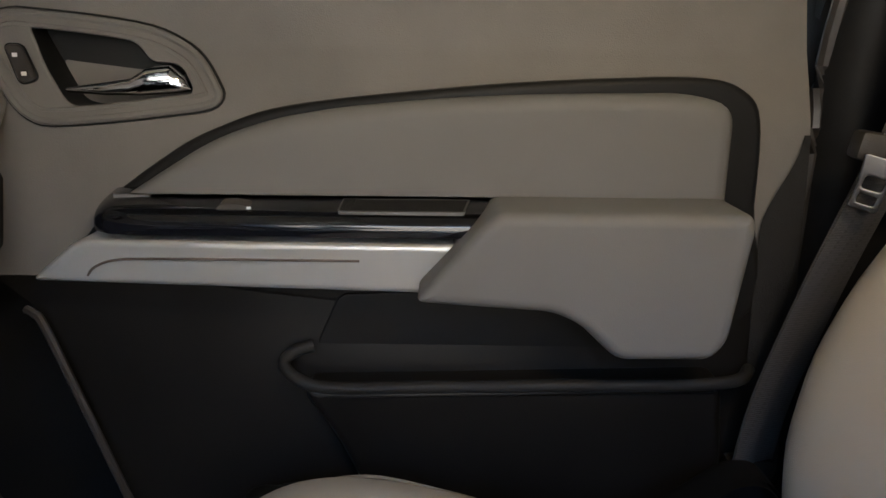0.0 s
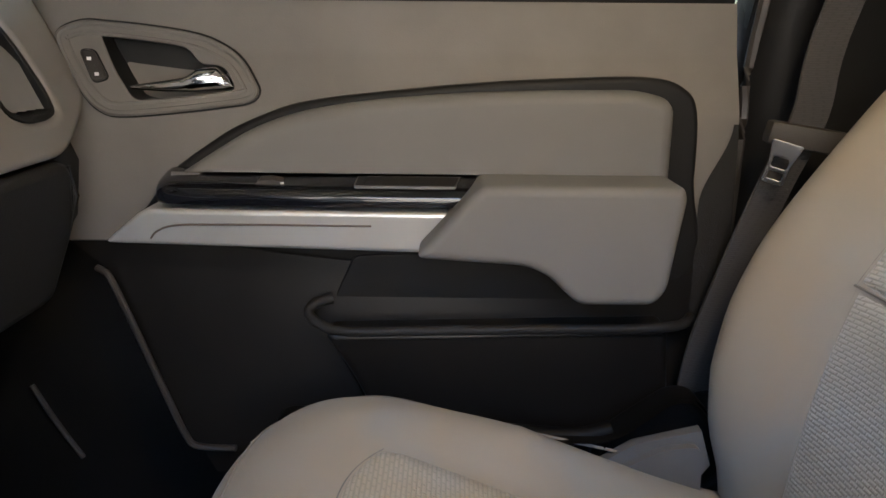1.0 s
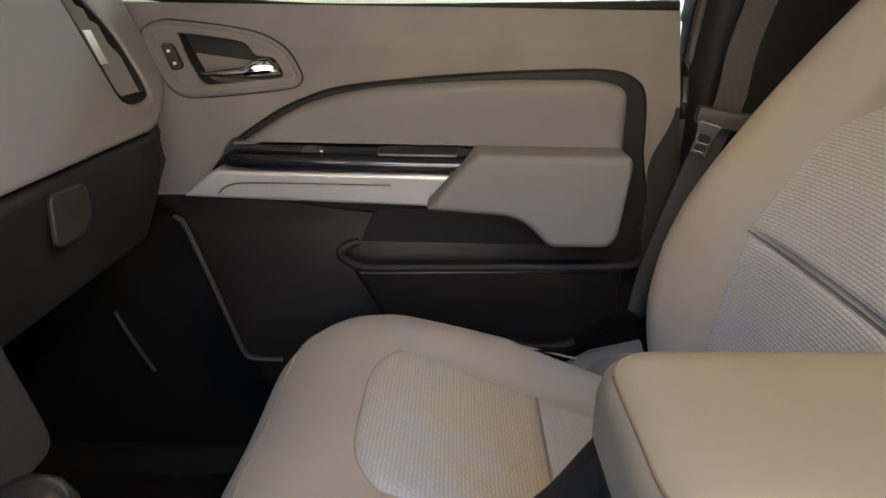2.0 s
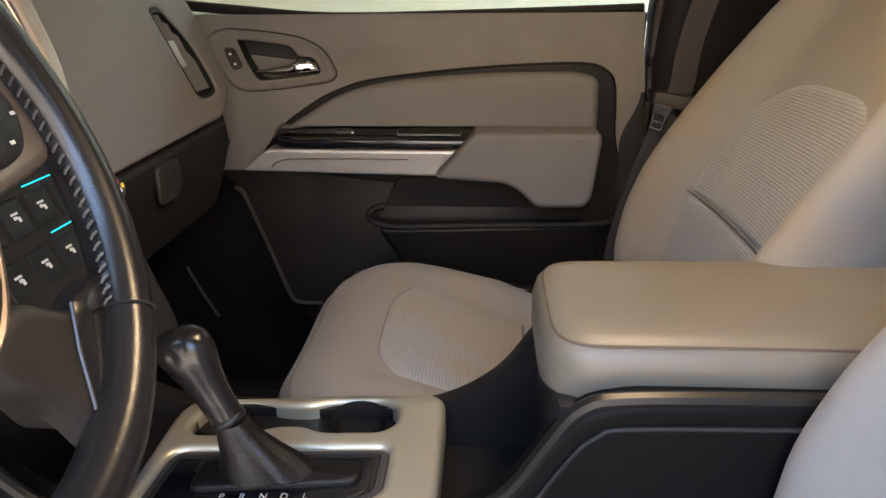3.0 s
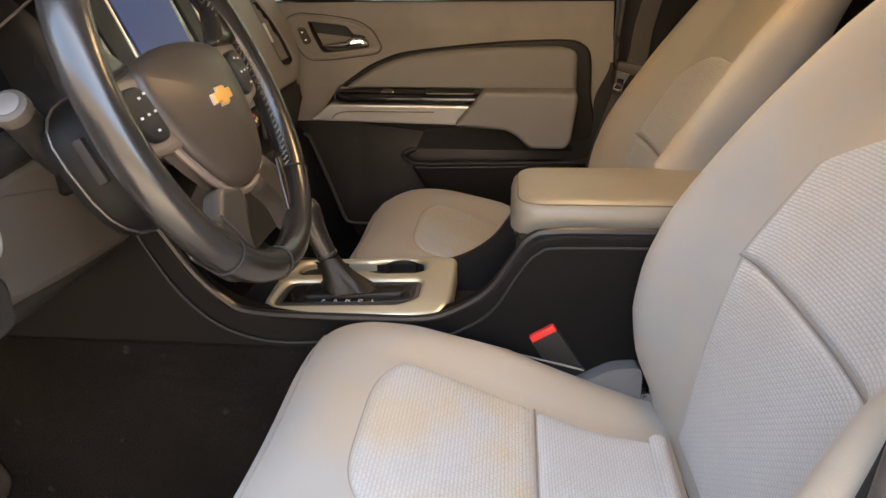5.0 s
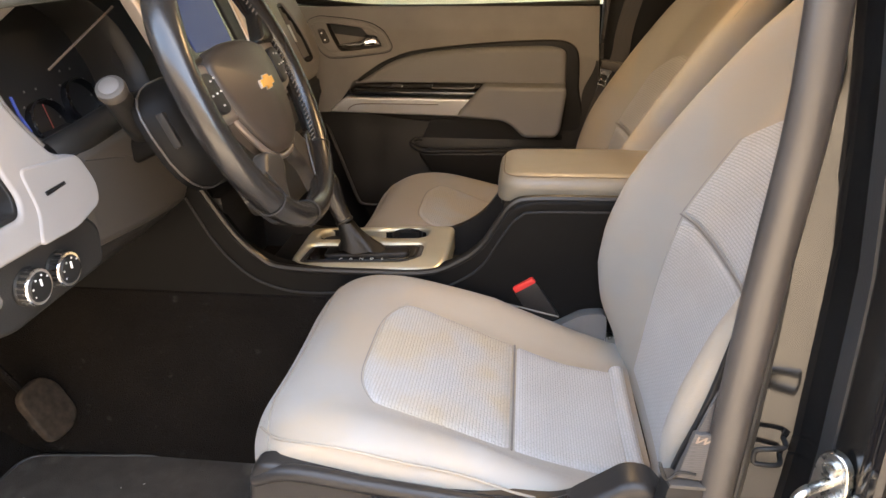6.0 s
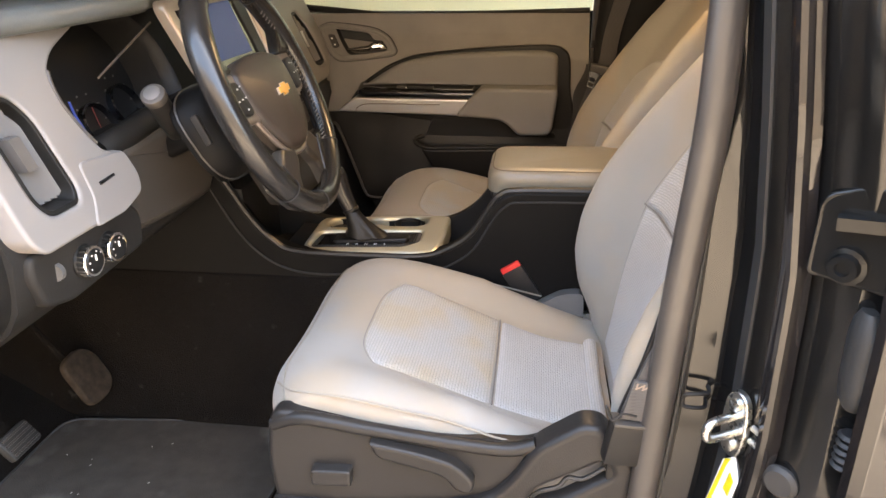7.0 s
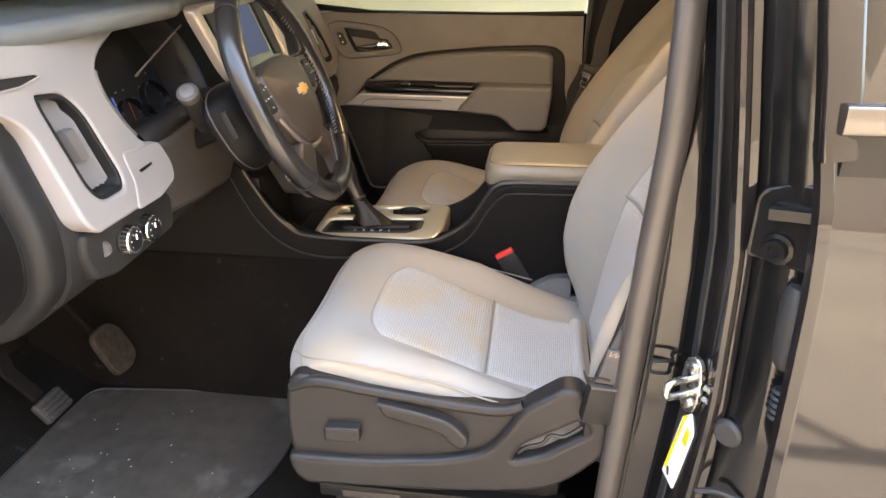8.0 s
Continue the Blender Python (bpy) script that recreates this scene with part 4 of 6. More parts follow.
part("clip", sweep(curve([(0.336, -0.716, 1.068), (0.326, -0.724, 1.094), (0.334, -0.726, 1.074), (0.348, -0.722, 1.082), (0.366, -0.720, 1.078)], 4), circle(0.0017, 6)), M_DARK, db, "dark wire clip")

# rear bench glimpsed between the front seats
rb = thing("rear_bench", "taupe cloth rear bench seat", "rear seat", (1.2, -0.06, 0.62))
part("cushion", block((0.50, 1.24, 0.18), (1.12, -0.06, 0.92), 0.05), M_CLOTH, rb)
part("backrest", block((0.16, 1.24, 0.62), (1.44, -0.06, 1.28), 0.05, pose(0, 0, 0, 0, 10, 0)), M_CLOTH, rb)
part("base", block((0.42, 1.2, 0.22), (1.14, -0.06, 0.725), 0.02), M_BLACK, rb)


# ---- centre console ----
con = thing("center_console", "dark centre console with champagne shifter bezel", "console", (0.0, -0.065, 0.62))
CO = [(-0.98, 0.62), (-0.98, 1.17), (-0.47, 1.24), (-0.425, 1.20), (-0.398, 1.15), (-0.365, 1.095), (-0.325, 1.062), (-0.275, 1.044), (-0.10, 1.042), (0.0, 1.046), (0.055, 1.066), (0.10, 1.100), (0.132, 1.150), (0.158, 1.186), (0.20, 1.196), (0.62, 1.200), (0.62, 0.62)]
wall_line = rounded(CO, [0.0, 0.02, 0.02, 0.03, 0.03, 0.03, 0.03, 0.03, 0.05, 0.03, 0.03, 0.03, 0.02, 0.02, 0.03, 0.01, 0.0], 3)
part("side_wall", plate(wall_line, lambda u, v, w: Vector((u, -0.150 - w - 0.010 * max(0, 1.0 - v) / 0.4, v)), 0.028, 0.008), M_CONWALL, con)
part("side_wall", plate(wall_line, lambda u, v, w: Vector((u, 0.020 + w, v)), 0.026, 0.008), M_BLACK, con)
rail = curve([(-0.455, -0.180, 1.180), (-0.412, -0.181, 1.095), (-0.366, -0.181, 1.038), (-0.315, -0.181, 1.006), (-0.245, -0.181, 0.992), (-0.13, -0.181, 0.998), (0.0, -0.181, 1.008), (0.06, -0.180, 1.030), (0.105, -0.180, 1.066), (0.142, -0.180, 1.128), (0.17, -0.180, 1.163), (0.22, -0.180, 1.174), (0.5, -0.180, 1.178)], 6)
part("trim_line", sweep(rail, circle(0.0025, 6)), M_DARK, con, "moulded seam line")
rail2 = curve([(-0.425, -0.174, 1.198), (-0.375, -0.176, 1.115), (-0.330, -0.176, 1.066), (-0.277, -0.177, 1.043), (-0.10, -0.177, 1.041), (0.0, -0.177, 1.045), (0.055, -0.176, 1.066), (0.10, -0.175, 1.100), (0.132, -0.174, 1.150), (0.158, -0.173, 1.186), (0.20, -0.172, 1.196), (0.35, -0.170, 1.198), (0.6, -0.168, 1.200)], 6)
part("trim_rail", sweep(rail2, circle(0.007, 8)), M_RAIL, con, "satin black edge rail")
part("front_floor", block((0.36, 0.18, 0.03), (-0.15, -0.065, 1.015), 0.004), M_BLACK, con)
part("tray_floor", block((0.16, 0.18, 0.02), (0.08, -0.065, 0.985), 0.004), M_BLACK, con, "deep black storage tray")
part("bin_front", block((0.03, 0.19, 0.19), (0.155, -0.065, 1.085), 0.01), M_DARK, con)
part("bin_body", block((0.44, 0.19, 0.20), (0.39, -0.065, 1.09), 0.01), M_BLACK, con)
part("stack_base", block((0.10, 0.20, 0.30), (-0.44, -0.065, 1.03), 0.02), M_BLACK, con)

# champagne bezel with cup holders and gate
bez_z = lambda x: 1.058 + 0.05 * (x + 0.02)
ctop = lambda u, v, w: Vector((u, v, bez_z(u) - 0.014 + w - 0.006 * max(0, abs(v + 0.065) - 0.085) / 0.02))
outl = rounded([(-0.278, -0.172), (-0.284, 0.040), (0.020, 0.046), (0.035, 0.02), (0.035, -0.14), (0.022, -0.178)], [0.05, 0.05, 0.03, 0.03, 0.03, 0.02])
cups = rounded([(-0.256, -0.036), (-0.250, 0.018), (-0.19, 0.026), (-0.155, 0.016), (-0.125, 0.016), (-0.095, 0.030), (-0.038, 0.030), (-0.020, 0.012), (-0.020, -0.022), (-0.035, -0.034), (-0.10, -0.034), (-0.125, -0.022), (-0.155, -0.022), (-0.19, -0.036)],
               [0.02, 0.03, 0.03, 0.01, 0.01, 0.03, 0.02, 0.015, 0.015, 0.02, 0.03, 0.01, 0.01, 0.03])
gate = rounded([(-0.262, -0.150), (-0.258, -0.062), (-0.020, -0.062), (-0.020, -0.128), (-0.045, -0.150)], [0.02, 0.02, 0.012, 0.012, 0.02])
bzl = part("bezel", holed(outl, [cups, gate], ctop, 0.014, 0.009, -0.030), M_NICKEL, con, "champagne painted shifter bezel")
for cx, r in ((-0.225, 0.030), (-0.065, 0.033)):
    part("cup_holder", turned([(0.0, r), (-0.004, r * 0.97), (-0.05, r * 0.9), (-0.052, 0.003)], (cx, -0.003, bez_z(cx) - 0.006), (0, 0, 1), 20, False), M_BLACK, con, "black cup holder", sharp=50)
part("gate_plate", plate(gate, lambda u, v, w: Vector((u, v, bez_z(u) - 0.016 + w)), 0.010, 0.002), M_CHAR, con, "olive charcoal gear gate")
part("gate_slot", plate(inset(gate, 0.013), lambda u, v, w: Vector((u, v, bez_z(u) - 0.012 + w)), 0.0075, 0.001), M_GLOSS, con, "gloss black gear gate insert")
gp = part("gate_rim", holed(inset(gate, 0.008), [inset(gate, 0.011)], lambda u, v, w: Vector((u, v, bez_z(u) - 0.006 + w)), 0.002, 0.0008, -0.002), M_DARK, con)
for i, gx in enumerate((-0.178, -0.157, -0.136, -0.115, -0.094)):
    c = bpy.data.curves.new("gear_letter", "FONT")
    c.body, c.size, c.align_x, c.extrude = "PRNDL"[i], 0.011, "CENTER", 0.0003
    tmp = bpy.data.objects.new("letter_tmp", c)
    me = bpy.data.meshes.new_from_object(tmp)
    bpy.data.objects.remove(tmp)
    bl = bmesh.new()
    bl.from_mesh(me)
    bmesh.ops.transform(bl, matrix=Matrix.Translation((gx, -0.137, bez_z(gx) - 0.0045)) @ pose(0, 0, 0, 0, -3, 0), verts=bl.verts)
    part("gear_letter", bl, M_ICON, con, "pale gear letter")

# shift lever
sl = thing("shift_lever", "black leather shift lever in its boot", "gear lever", (-0.15, -0.10, 1.05))
lever = [Vector(p) for p in ((-0.142, -0.105, 1.058), (-0.148, -0.105, 1.072), (-0.158, -0.104, 1.086), (-0.166, -0.103, 1.100), (-0.173, -0.102, 1.114))]
boot = []
for i, (p, a, b) in enumerate(zip(lever, (0.050, 0.036, 0.026, 0.0195, 0.0165), (0.028, 0.0245, 0.021, 0.0185, 0.0160))):
    k = 28
    fold = (0.10, 0.09, 0.07, 0.04, 0.0)[i]
    boot.append([p + Vector((math.cos(2 * math.pi * j / k) * a * (1 + fold * math.sin(7 * j + i)), math.sin(2 * math.pi * j / k) * b * (1 + fold * math.cos(5 * j)), 0.003 * math.sin(5 * j + i) * (i < 4))) for j in range(k)])
part("boot", loft(boot), M_BOOT, sl, "creased black leather boot", sharp=50)
part("lever_slide", plate(rounded([(-0.215, -0.128), (-0.215, -0.082), (-0.045, -0.088), (-0.045, -0.118)], 0.012), lambda u, v, w: Vector((u, v, bez_z(u) - 0.008 + w)), 0.010, 0.004, dome=0.004), M_BOOT, sl)
part("collar", turned([(0, 0.0168), (0.002, 0.0180), (0.005, 0.0180), (0.007, 0.0165)], (-0.1725, -0.102, 1.112), (-0.40, 0.06, 0.89), 18), M_RAIL, sl, "thin black collar")
kn = []
for d, a, b in ((0.0, 0.0155, 0.0155), (0.030, 0.0170, 0.0165), (0.052, 0.0205, 0.0190), (0.068, 0.0250, 0.0220), (0.082, 0.0275, 0.0230), (0.094, 0.0255, 0.0210), (0.101, 0.017, 0.015), (0.104, 0.004, 0.004)):
    c = Vector((-0.174, -0.102, 1.116)) + Vector((-0.42, 0.05, 0.90)).normalized() * d
    kn.append([c + Vector((math.cos(2 * math.pi * j / 20) * a, math.sin(2 * math.pi * j / 20) * b, 0.34 * math.cos(2 * math.pi * j / 20) * a)) for j in range(20)])
knob = part("knob", loft(kn), M_LEATHER, sl, "dark leather knob", sharp=60)
part("shift_button", block((0.010, 0.016, 0.030), (-0.187, -0.101, 1.178), 0.004, pose(0, 0, 0, 0, -24, 0)), M_SILVER, knob, "bright side button")

# armrest lid
ar = thing("console_armrest", "taupe vinyl armrest lid on the console", "armrest", (0.34, -0.05, 1.2))
arm = rounded([(0.128, -0.150), (0.128, 0.056), (0.600, 0.060), (0.600, -0.154)], [0.055, 0.055, 0.055, 0.055], 8)
aw = lambda u, v, w: Vector((u, v, 1.178 + 0.012 * (u - 0.13) + w))
part("lid", plate(arm, aw, 0.054, 0.026, dome=0.006, rings=6), M_VINYL, ar, "padded vinyl lid", sharp=60)
part("piping", sweep([aw(p.x, p.y, 0.0475) for p in inset([Vector(q) for q in arm], 0.0105)], circle(0.0015, 6), closed=True), M_PIPE, ar, "stitched seam round the lid")
part("lid_base", plate(inset([Vector(q) for q in arm], 0.006), lambda u, v, w: aw(u, v, w - 0.014), 0.014, 0.003), M_BLACK, ar, "black plastic lid base")


# ---- dashboard ----
dash = thing("dashboard", "charcoal dashboard with pale grey trim panels", "dashboard", (-0.7, -0.06, 1.3))


def face(u, v, w):
    """The leaning dash face: u across, v height, w out towards the seats."""
    return Vector((0.107 - 0.41 * v + w, u, v))


def stack_face(u, v, w):
    return Vector((0.190 - 0.41 * v + w, u, v))


def core(y0, y1, prof):
    return loft([[Vector((x, y, z)) for x, z in prof] for y in (y0, y1)])


FULL = ((-0.56, 1.10), (-0.475, 1.165), (-0.452, 1.20), (-0.440, 1.27), (-0.525, 1.515), (-0.56, 1.545), (-1.05, 1.525), (-1.05, 1.10))
DEEP = ((-0.56, 1.10), (-0.475, 1.165), (-0.452, 1.20), (-0.455, 1.30), (-0.60, 1.33), (-0.60, 1.52), (-0.66, 1.545), (-1.05, 1.525), (-1.05, 1.10))
part("core", core(-0.755, -0.555, FULL), M_DARK, dash)
part("core", core(-0.555, -0.235, DEEP), M_DARK, dash)
part("core", core(-0.235, 0.66, FULL), M_DARK, dash)

# soft top with its rolled front edge
top_path = curve([(-0.535, -0.80, 1.545), (-0.528, -0.70, 1.547), (-0.510, -0.60, 1.551), (-0.478, -0.50, 1.556), (-0.462, -0.40, 1.560), (-0.468, -0.31, 1.560), (-0.500, -0.24, 1.560), (-0.525, -0.1, 1.562), (-0.53, 0.3, 1.560), (-0.535, 0.67, 1.553)], 6)
part("top_roll", sweep(top_path, circle(0.018, 12, 0.018)), M_TOP, dash, "rolled charcoal edge of the dash top")
part("top_pad", loft([[p + Vector((0.0, 0, 0.010)), p + Vector((-0.05, 0, 0.016)), Vector((-0.80, p.y, 1.565)), Vector((-1.05, p.y, 1.545)), Vector((-1.05, p.y, 1.52)), p + Vector((-0.01, 0, -0.02))] for p in top_path]), M_TOP, dash, "charcoal soft dash top")
part("light_sensor", turned([(0, 0.014), (0.004, 0.014), (0.010, 0.011), (0.014, 0.004)], (-0.80, -0.52, 1.566), (0, 0, 1), 14), M_GLOSS, dash, "small domed light sensor")

# pale trim on the driver's side, with its air vent
trim = rounded([(-0.800, 1.545), (-0.39, 1.548), (-0.440, 1.531), (-0.510, 1.506), (-0.546, 1.480), (-0.554, 1.438), (-0.543, 1.396), (-0.524, 1.358), (-0.489, 1.352), (-0.485, 1.31), (-0.500, 1.288), (-0.559, 1.275), (-0.734, 1.276), (-0.748, 1.296), (-0.742, 1.44), (-0.80, 1.475)],
               [0.01, 0.004, 0.02, 0.03, 0.03, 0.03, 0.03, 0.014, 0.012, 0.015, 0.015, 0.02, 0.02, 0.02, 0.04, 0.01])
vent = rounded([(-0.697, 1.472), (-0.640, 1.466), (-0.620, 1.430), (-0.618, 1.330), (-0.630, 1.311), (-0.688, 1.311), (-0.704, 1.335), (-0.702, 1.455)], [0.006, 0.02, 0.03, 0.015, 0.012, 0.015, 0.03, 0.01])
part("driver_trim", holed(trim, [vent], face, 0.014, 0.006, -0.03), M_PALE, dash, "pale grey driver-side trim panel")


def air_vent(outline, sgn, group_parent, cy):
    v = part("air_vent", holed(inset(outline, 0.0005), [inset(outline, 0.007)], face, 0.011, 0.0015, -0.045), M_BLACK, group_parent, "black framed air vent")
    part("vent_back", plate(outline, lambda a, b, w: face(a, b, w - 0.05), 0.004, 0.001), M_BLACK, v)
    ys = [p.x for p in outline]
    zs = [p.y for p in outline]
    y0, y1, z0, z1 = min(ys) + 0.010, max(ys) - 0.010, min(zs) + 0.012, max(zs) - 0.012
    vf = 0.012 if sgn > 0 else 0.0
    for k in range(5):
        yy = y0 + (y1 - y0) * (k + 0.2) / 5
        part("vane", loft([[face(yy + a, z, w) for a, w in ((0.0, -0.024 + vf), (0.002, -0.026 + vf), (0.0135, -0.010 + vf), (0.0115, -0.008 + vf))] for z in (z0, z1)]), M_VENT, v)
    part("vent_tab", loft([[face(cy + a, z, w) for a, w in ((-0.012, -0.012), (0.012, -0.012), (0.010, 0.004), (-0.010, 0.004))] for z in ((z0 + z1) / 2 - 0.022, (z0 + z1) / 2 + 0.022)]), M_VENT if sgn < 0 else M_SILVER, v, "sliding vent tab")
    return v


air_vent(vent, -1, dash, -0.662)
slot = rounded([(-0.80, 1.509), (-0.675, 1.500), (-0.668, 1.494), (-0.715, 1.487), (-0.80, 1.489)], 0.004)
part("side_defroster", plate(slot, face, 0.0155, 0.001), M_BLACK, dash, "thin black side defroster slot")
part("defroster_rim", sweep([face(p.x, p.y, 0.015) for p in slot], circle(0.0022, 6), up=(1, 0, 0), closed=True), M_PALE, dash)
part("coin_pocket_lid", plate(rounded([(-0.594, 1.360), (-0.487, 1.351), (-0.483, 1.31), (-0.498, 1.286), (-0.558, 1.2735), (-0.630, 1.2745), (-0.603, 1.31)], 0.012), face, 0.0165, 0.003), M_PALE, dash, "pale pocket lid with thin slot")
part("lid_slot", plate(rounded([(-0.578, 1.3265), (-0.538, 1.3285), (-0.538, 1.3245), (-0.578, 1.3215)], 0.001), face, 0.0175, 0.0005), M_BLACK, dash)

# switch panel with two knobs and a dimmer wheel
lowface = lambda u, v, w: Vector((-0.462 + w - 0.10 * (1.25 - v), u, v))
lp = part("light_panel", plate(rounded([(-0.735, 1.272), (-0.500, 1.268), (-0.470, 1.24), (-0.468, 1.178), (-0.66, 1.170), (-0.715, 1.185), (-0.738, 1.24)], 0.015), lowface, 0.030, 0.008), M_DARK, dash, "charcoal light switch panel")
for ky, kz in ((-0.632, 1.222), (-0.573, 1.219)):
    k = part("knob", turned([(0, 0.025), (0.004, 0.025), (0.006, 0.0225), (0.018, 0.021), (0.022, 0.018), (0.022, 0.001)], lowface(ky, kz, 0.029), (1, 0, 0), 24), M_BLACK, lp, "round black control knob")
    part("knob_ring", turned([(0, 0.0225), (0.002, 0.0235), (0.004, 0.0225)], lowface(ky, kz, 0.045), (1, 0, 0), 24), M_CHROME, k, "thin chrome ring")
    for a in range(18):
        c_, s_ = math.cos(a * math.pi / 9), math.sin(a * math.pi / 9)
        part("flute", block((0.014, 0.003, 0.003), lowface(ky + 0.0222 * c_, kz + 0.0222 * s_, 0.040), 0.0008), M_CHROME, k, "bright flute")
    part("pointer", block((0.002, 0.0016, 0.009), lowface(ky, kz + 0.006, 0.0515), 0), M_WHITE, k)
    for a in range(6):
        part("icon", block((0.001, 0.0022, 0.0022), lowface(ky + 0.0155 * math.cos(0.7 + a * 0.75), kz + 0.0155 * math.sin(0.7 + a * 0.75), 0.0515), 0), M_ICON, k)
part("dimmer_wheel", turned([(-0.004, 0.014), (0.004, 0.014)], lowface(-0.688, 1.230, 0.026), (0, 1, 0), 18), M_BRACKET, lp, "small ribbed dimmer wheel")

# dash end facing the open door
endf = lambda u, v, w: Vector((u, -0.755 - w, v))
endo = rounded([(-0.448, 1.29), (-0.458, 1.19), (-0.56, 1.095), (-1.06, 1.09), (-1.06, 1.55), (-0.535, 1.55), (-0.512, 1.50)], [0.04, 0.08, 0.05, 0.01, 0.01, 0.02, 0.03])
part("end_frame", plate(endo, endf, 0.045, 0.022), M_BLACK, dash, "charcoal dash end frame")
part("end_cover", plate(inset(endo, 0.030), endf, 0.048, 0.003), M_CONWALL, dash, "black removable end cover")

# instrument cluster in its hooded recess
cl = thing("instrument_cluster", "hooded instrument cluster with red needle", "instrument cluster", (-0.55, -0.39, 1.42))
mouth = rounded([(-0.543, 1.396), (-0.554, 1.438), (-0.546, 1.480), (-0.510, 1.506), (-0.43, 1.540), (-0.29, 1.545), (-0.235, 1.50), (-0.225, 1.42), (-0.25, 1.36), (-0.489, 1.352), (-0.524, 1.358)], 0.03)
cm = sum(mouth, Vector((0, 0))) / len(mouth)
part("tunnel", loft([[face(*(cm + (p - cm) * s), w) for p in mouth] for s, w in ((1.03, 0.012), (1.0, 0.006), (0.97, -0.02), (0.93, -0.075))], caps=False), M_BLACK, cl, "black hood tunnel", solid=False)
part("mouth_rim", sweep([face(p.x, p.y, 0.012) for p in sorted((q for q in mouth if q.x < -0.52 and 1.37 < q.y < 1.485), key=lambda q: q.y)], circle(0.0035, 8), up=(1, 0, 0)), M_EDGE, cl, "worn rim round the cluster")
part("backplate", plate([cm + (p - cm) * 0.96 for p in mouth], lambda a, b, w: face(a, b, w - 0.085), 0.010, 0.002), M_BLACK, cl)
for gy, gz, r in ((-0.400, 1.390, 0.042), (-0.305, 1.405, 0.042)):
    gd = part("gauge", turned([(-0.075, r), (-0.058, r), (-0.056, r * 0.93), (-0.072, r * 0.9), (-0.0725, 0.001)], face(gy, gz, 0), (0.925, 0, 0.38), 28), M_GLOSS, cl, "round gauge with dark face")
    if gy < -0.35:
        part("needle", sweep([face(gy - 0.004, gz - 0.026, -0.066), face(gy + 0.003, gz + 0.008, -0.066)], circle(0.0009, 5), up=(1, 0, 0)), M_NEEDLE, gd, "red needle")
    for a in range(6):
        t = radians(-30 + 48 * a)
        part("mark", block((0.001, 0.0030, 0.0030), face(gy + 0.031 * math.cos(t), gz + 0.031 * math.sin(t), -0.070), 0), M_VENT, gd)
part("display_glow", sweep([(-0.490, -0.508, 1.430), (-0.483, -0.510, 1.408), (-0.475, -0.506, 1.384)], slab(0.0035, 0.002), up=(1, 0, 0)), M_BLUE, cl, "blue lit display edge")
# thin rod draws the bright reflection across the cluster lens
part("lens_glint", sweep([Vector((-0.500, -0.410, 1.4495)), Vector((-0.485, -0.345, 1.486)), Vector((-0.470, -0.272, 1.525))], circle(0.0019, 6), up=(1, 0, 0)), M_SATIN, cl, "satin rod for the reflection on the lens")

part("lower_hood", sweep(curve([(-0.462, -0.500, 1.350), (-0.455, -0.478, 1.356), (-0.450, -0.44, 1.362), (-0.450, -0.36, 1.372), (-0.450, -0.26, 1.376), (-0.452, -0.235, 1.376)], 5), circle(0.022, 12)), M_BLACK, cl, "rounded black lip under the gauges")

# knee panel and steering column
part("knee_panel", plate(rounded([(-0.492, 1.352), (-0.45, 1.357), (-0.33, 1.364), (-0.21, 1.366), (-0.170, 1.26), (-0.182, 1.172), (-0.33, 1.182), (-0.484, 1.200)], [0.02, 0.02, 0.03, 0.03, 0.04, 0.03, 0.03, 0.02]),
                         lambda u, v, w: Vector((-0.475 + w - 0.28 * max(0, 1.25 - v), u, v)), 0.045, 0.016), M_CHAR, dash, "charcoal knee panel under the column")
sc = thing("steering_column", "black steering column shroud with stalks", "steering column", (-0.35, -0.40, 1.36))
COL_AX = Vector((math.cos(radians(27)), 0, math.sin(radians(27))))
COL_UP = Vector((-COL_AX.z, 0, COL_AX.x))


def on_column(a, b, w=0.0):
    """a to +y, b up across the column, w along the column to the driver."""
    return Vector((-0.205, -0.40 + a, 1.433)) + COL_UP * b + COL_AX * w


col = []
for d, a, up, dn in ((-0.26, 0.020, 0.020, 0.020), (-0.150, 0.024, 0.024, 0.024), (-0.139, 0.080, 0.056, 0.084), (-0.136, 0.090, 0.062, 0.094), (-0.132, 0.0965, 0.066, 0.099), (-0.124, 0.0975, 0.066, 0.099), (-0.110, 0.094, 0.064, 0.095), (-0.085, 0.082, 0.058, 0.080), (-0.07, 0.055, 0.045, 0.055)):
    k = 24
    col.append([on_column(math.copysign(abs(math.cos(t)) ** 0.7, math.cos(t)) * a + (0.06 if d < -0.14 else 0.0), math.copysign(abs(math.sin(t)) ** 0.7, math.sin(t)) * (up if math.sin(t) > 0 else dn), d) for t in (2 * math.pi * i / k for i in range(k))])
part("shroud", loft(col), M_CONWALL, sc, "black plastic column shroud")
# paler bead draws the highlight along the black shroud's edge
part("shroud_edge", sweep([q + COL_AX * 0.003 for q in col[5]], circle(0.0016, 6), closed=True, up=tuple(COL_AX)), M_SEAL, sc, "paler bead for the highlight on the shroud's edge")
st = [Vector((-0.362, -0.430, 1.362)), Vector((-0.361, -0.436, 1.369)), Vector((-0.359, -0.455, 1.390)), Vector((-0.356, -0.482, 1.420)), Vector((-0.354, -0.498, 1.437))]
part("stalk", sweep(st, circle(0.0175, 16), scale=[0.6, 1.0, 1.05, 1.0, 0.98]), M_BLACK, sc, "black turn signal stalk")
d = (st[-1] - st[-2]).normalized()
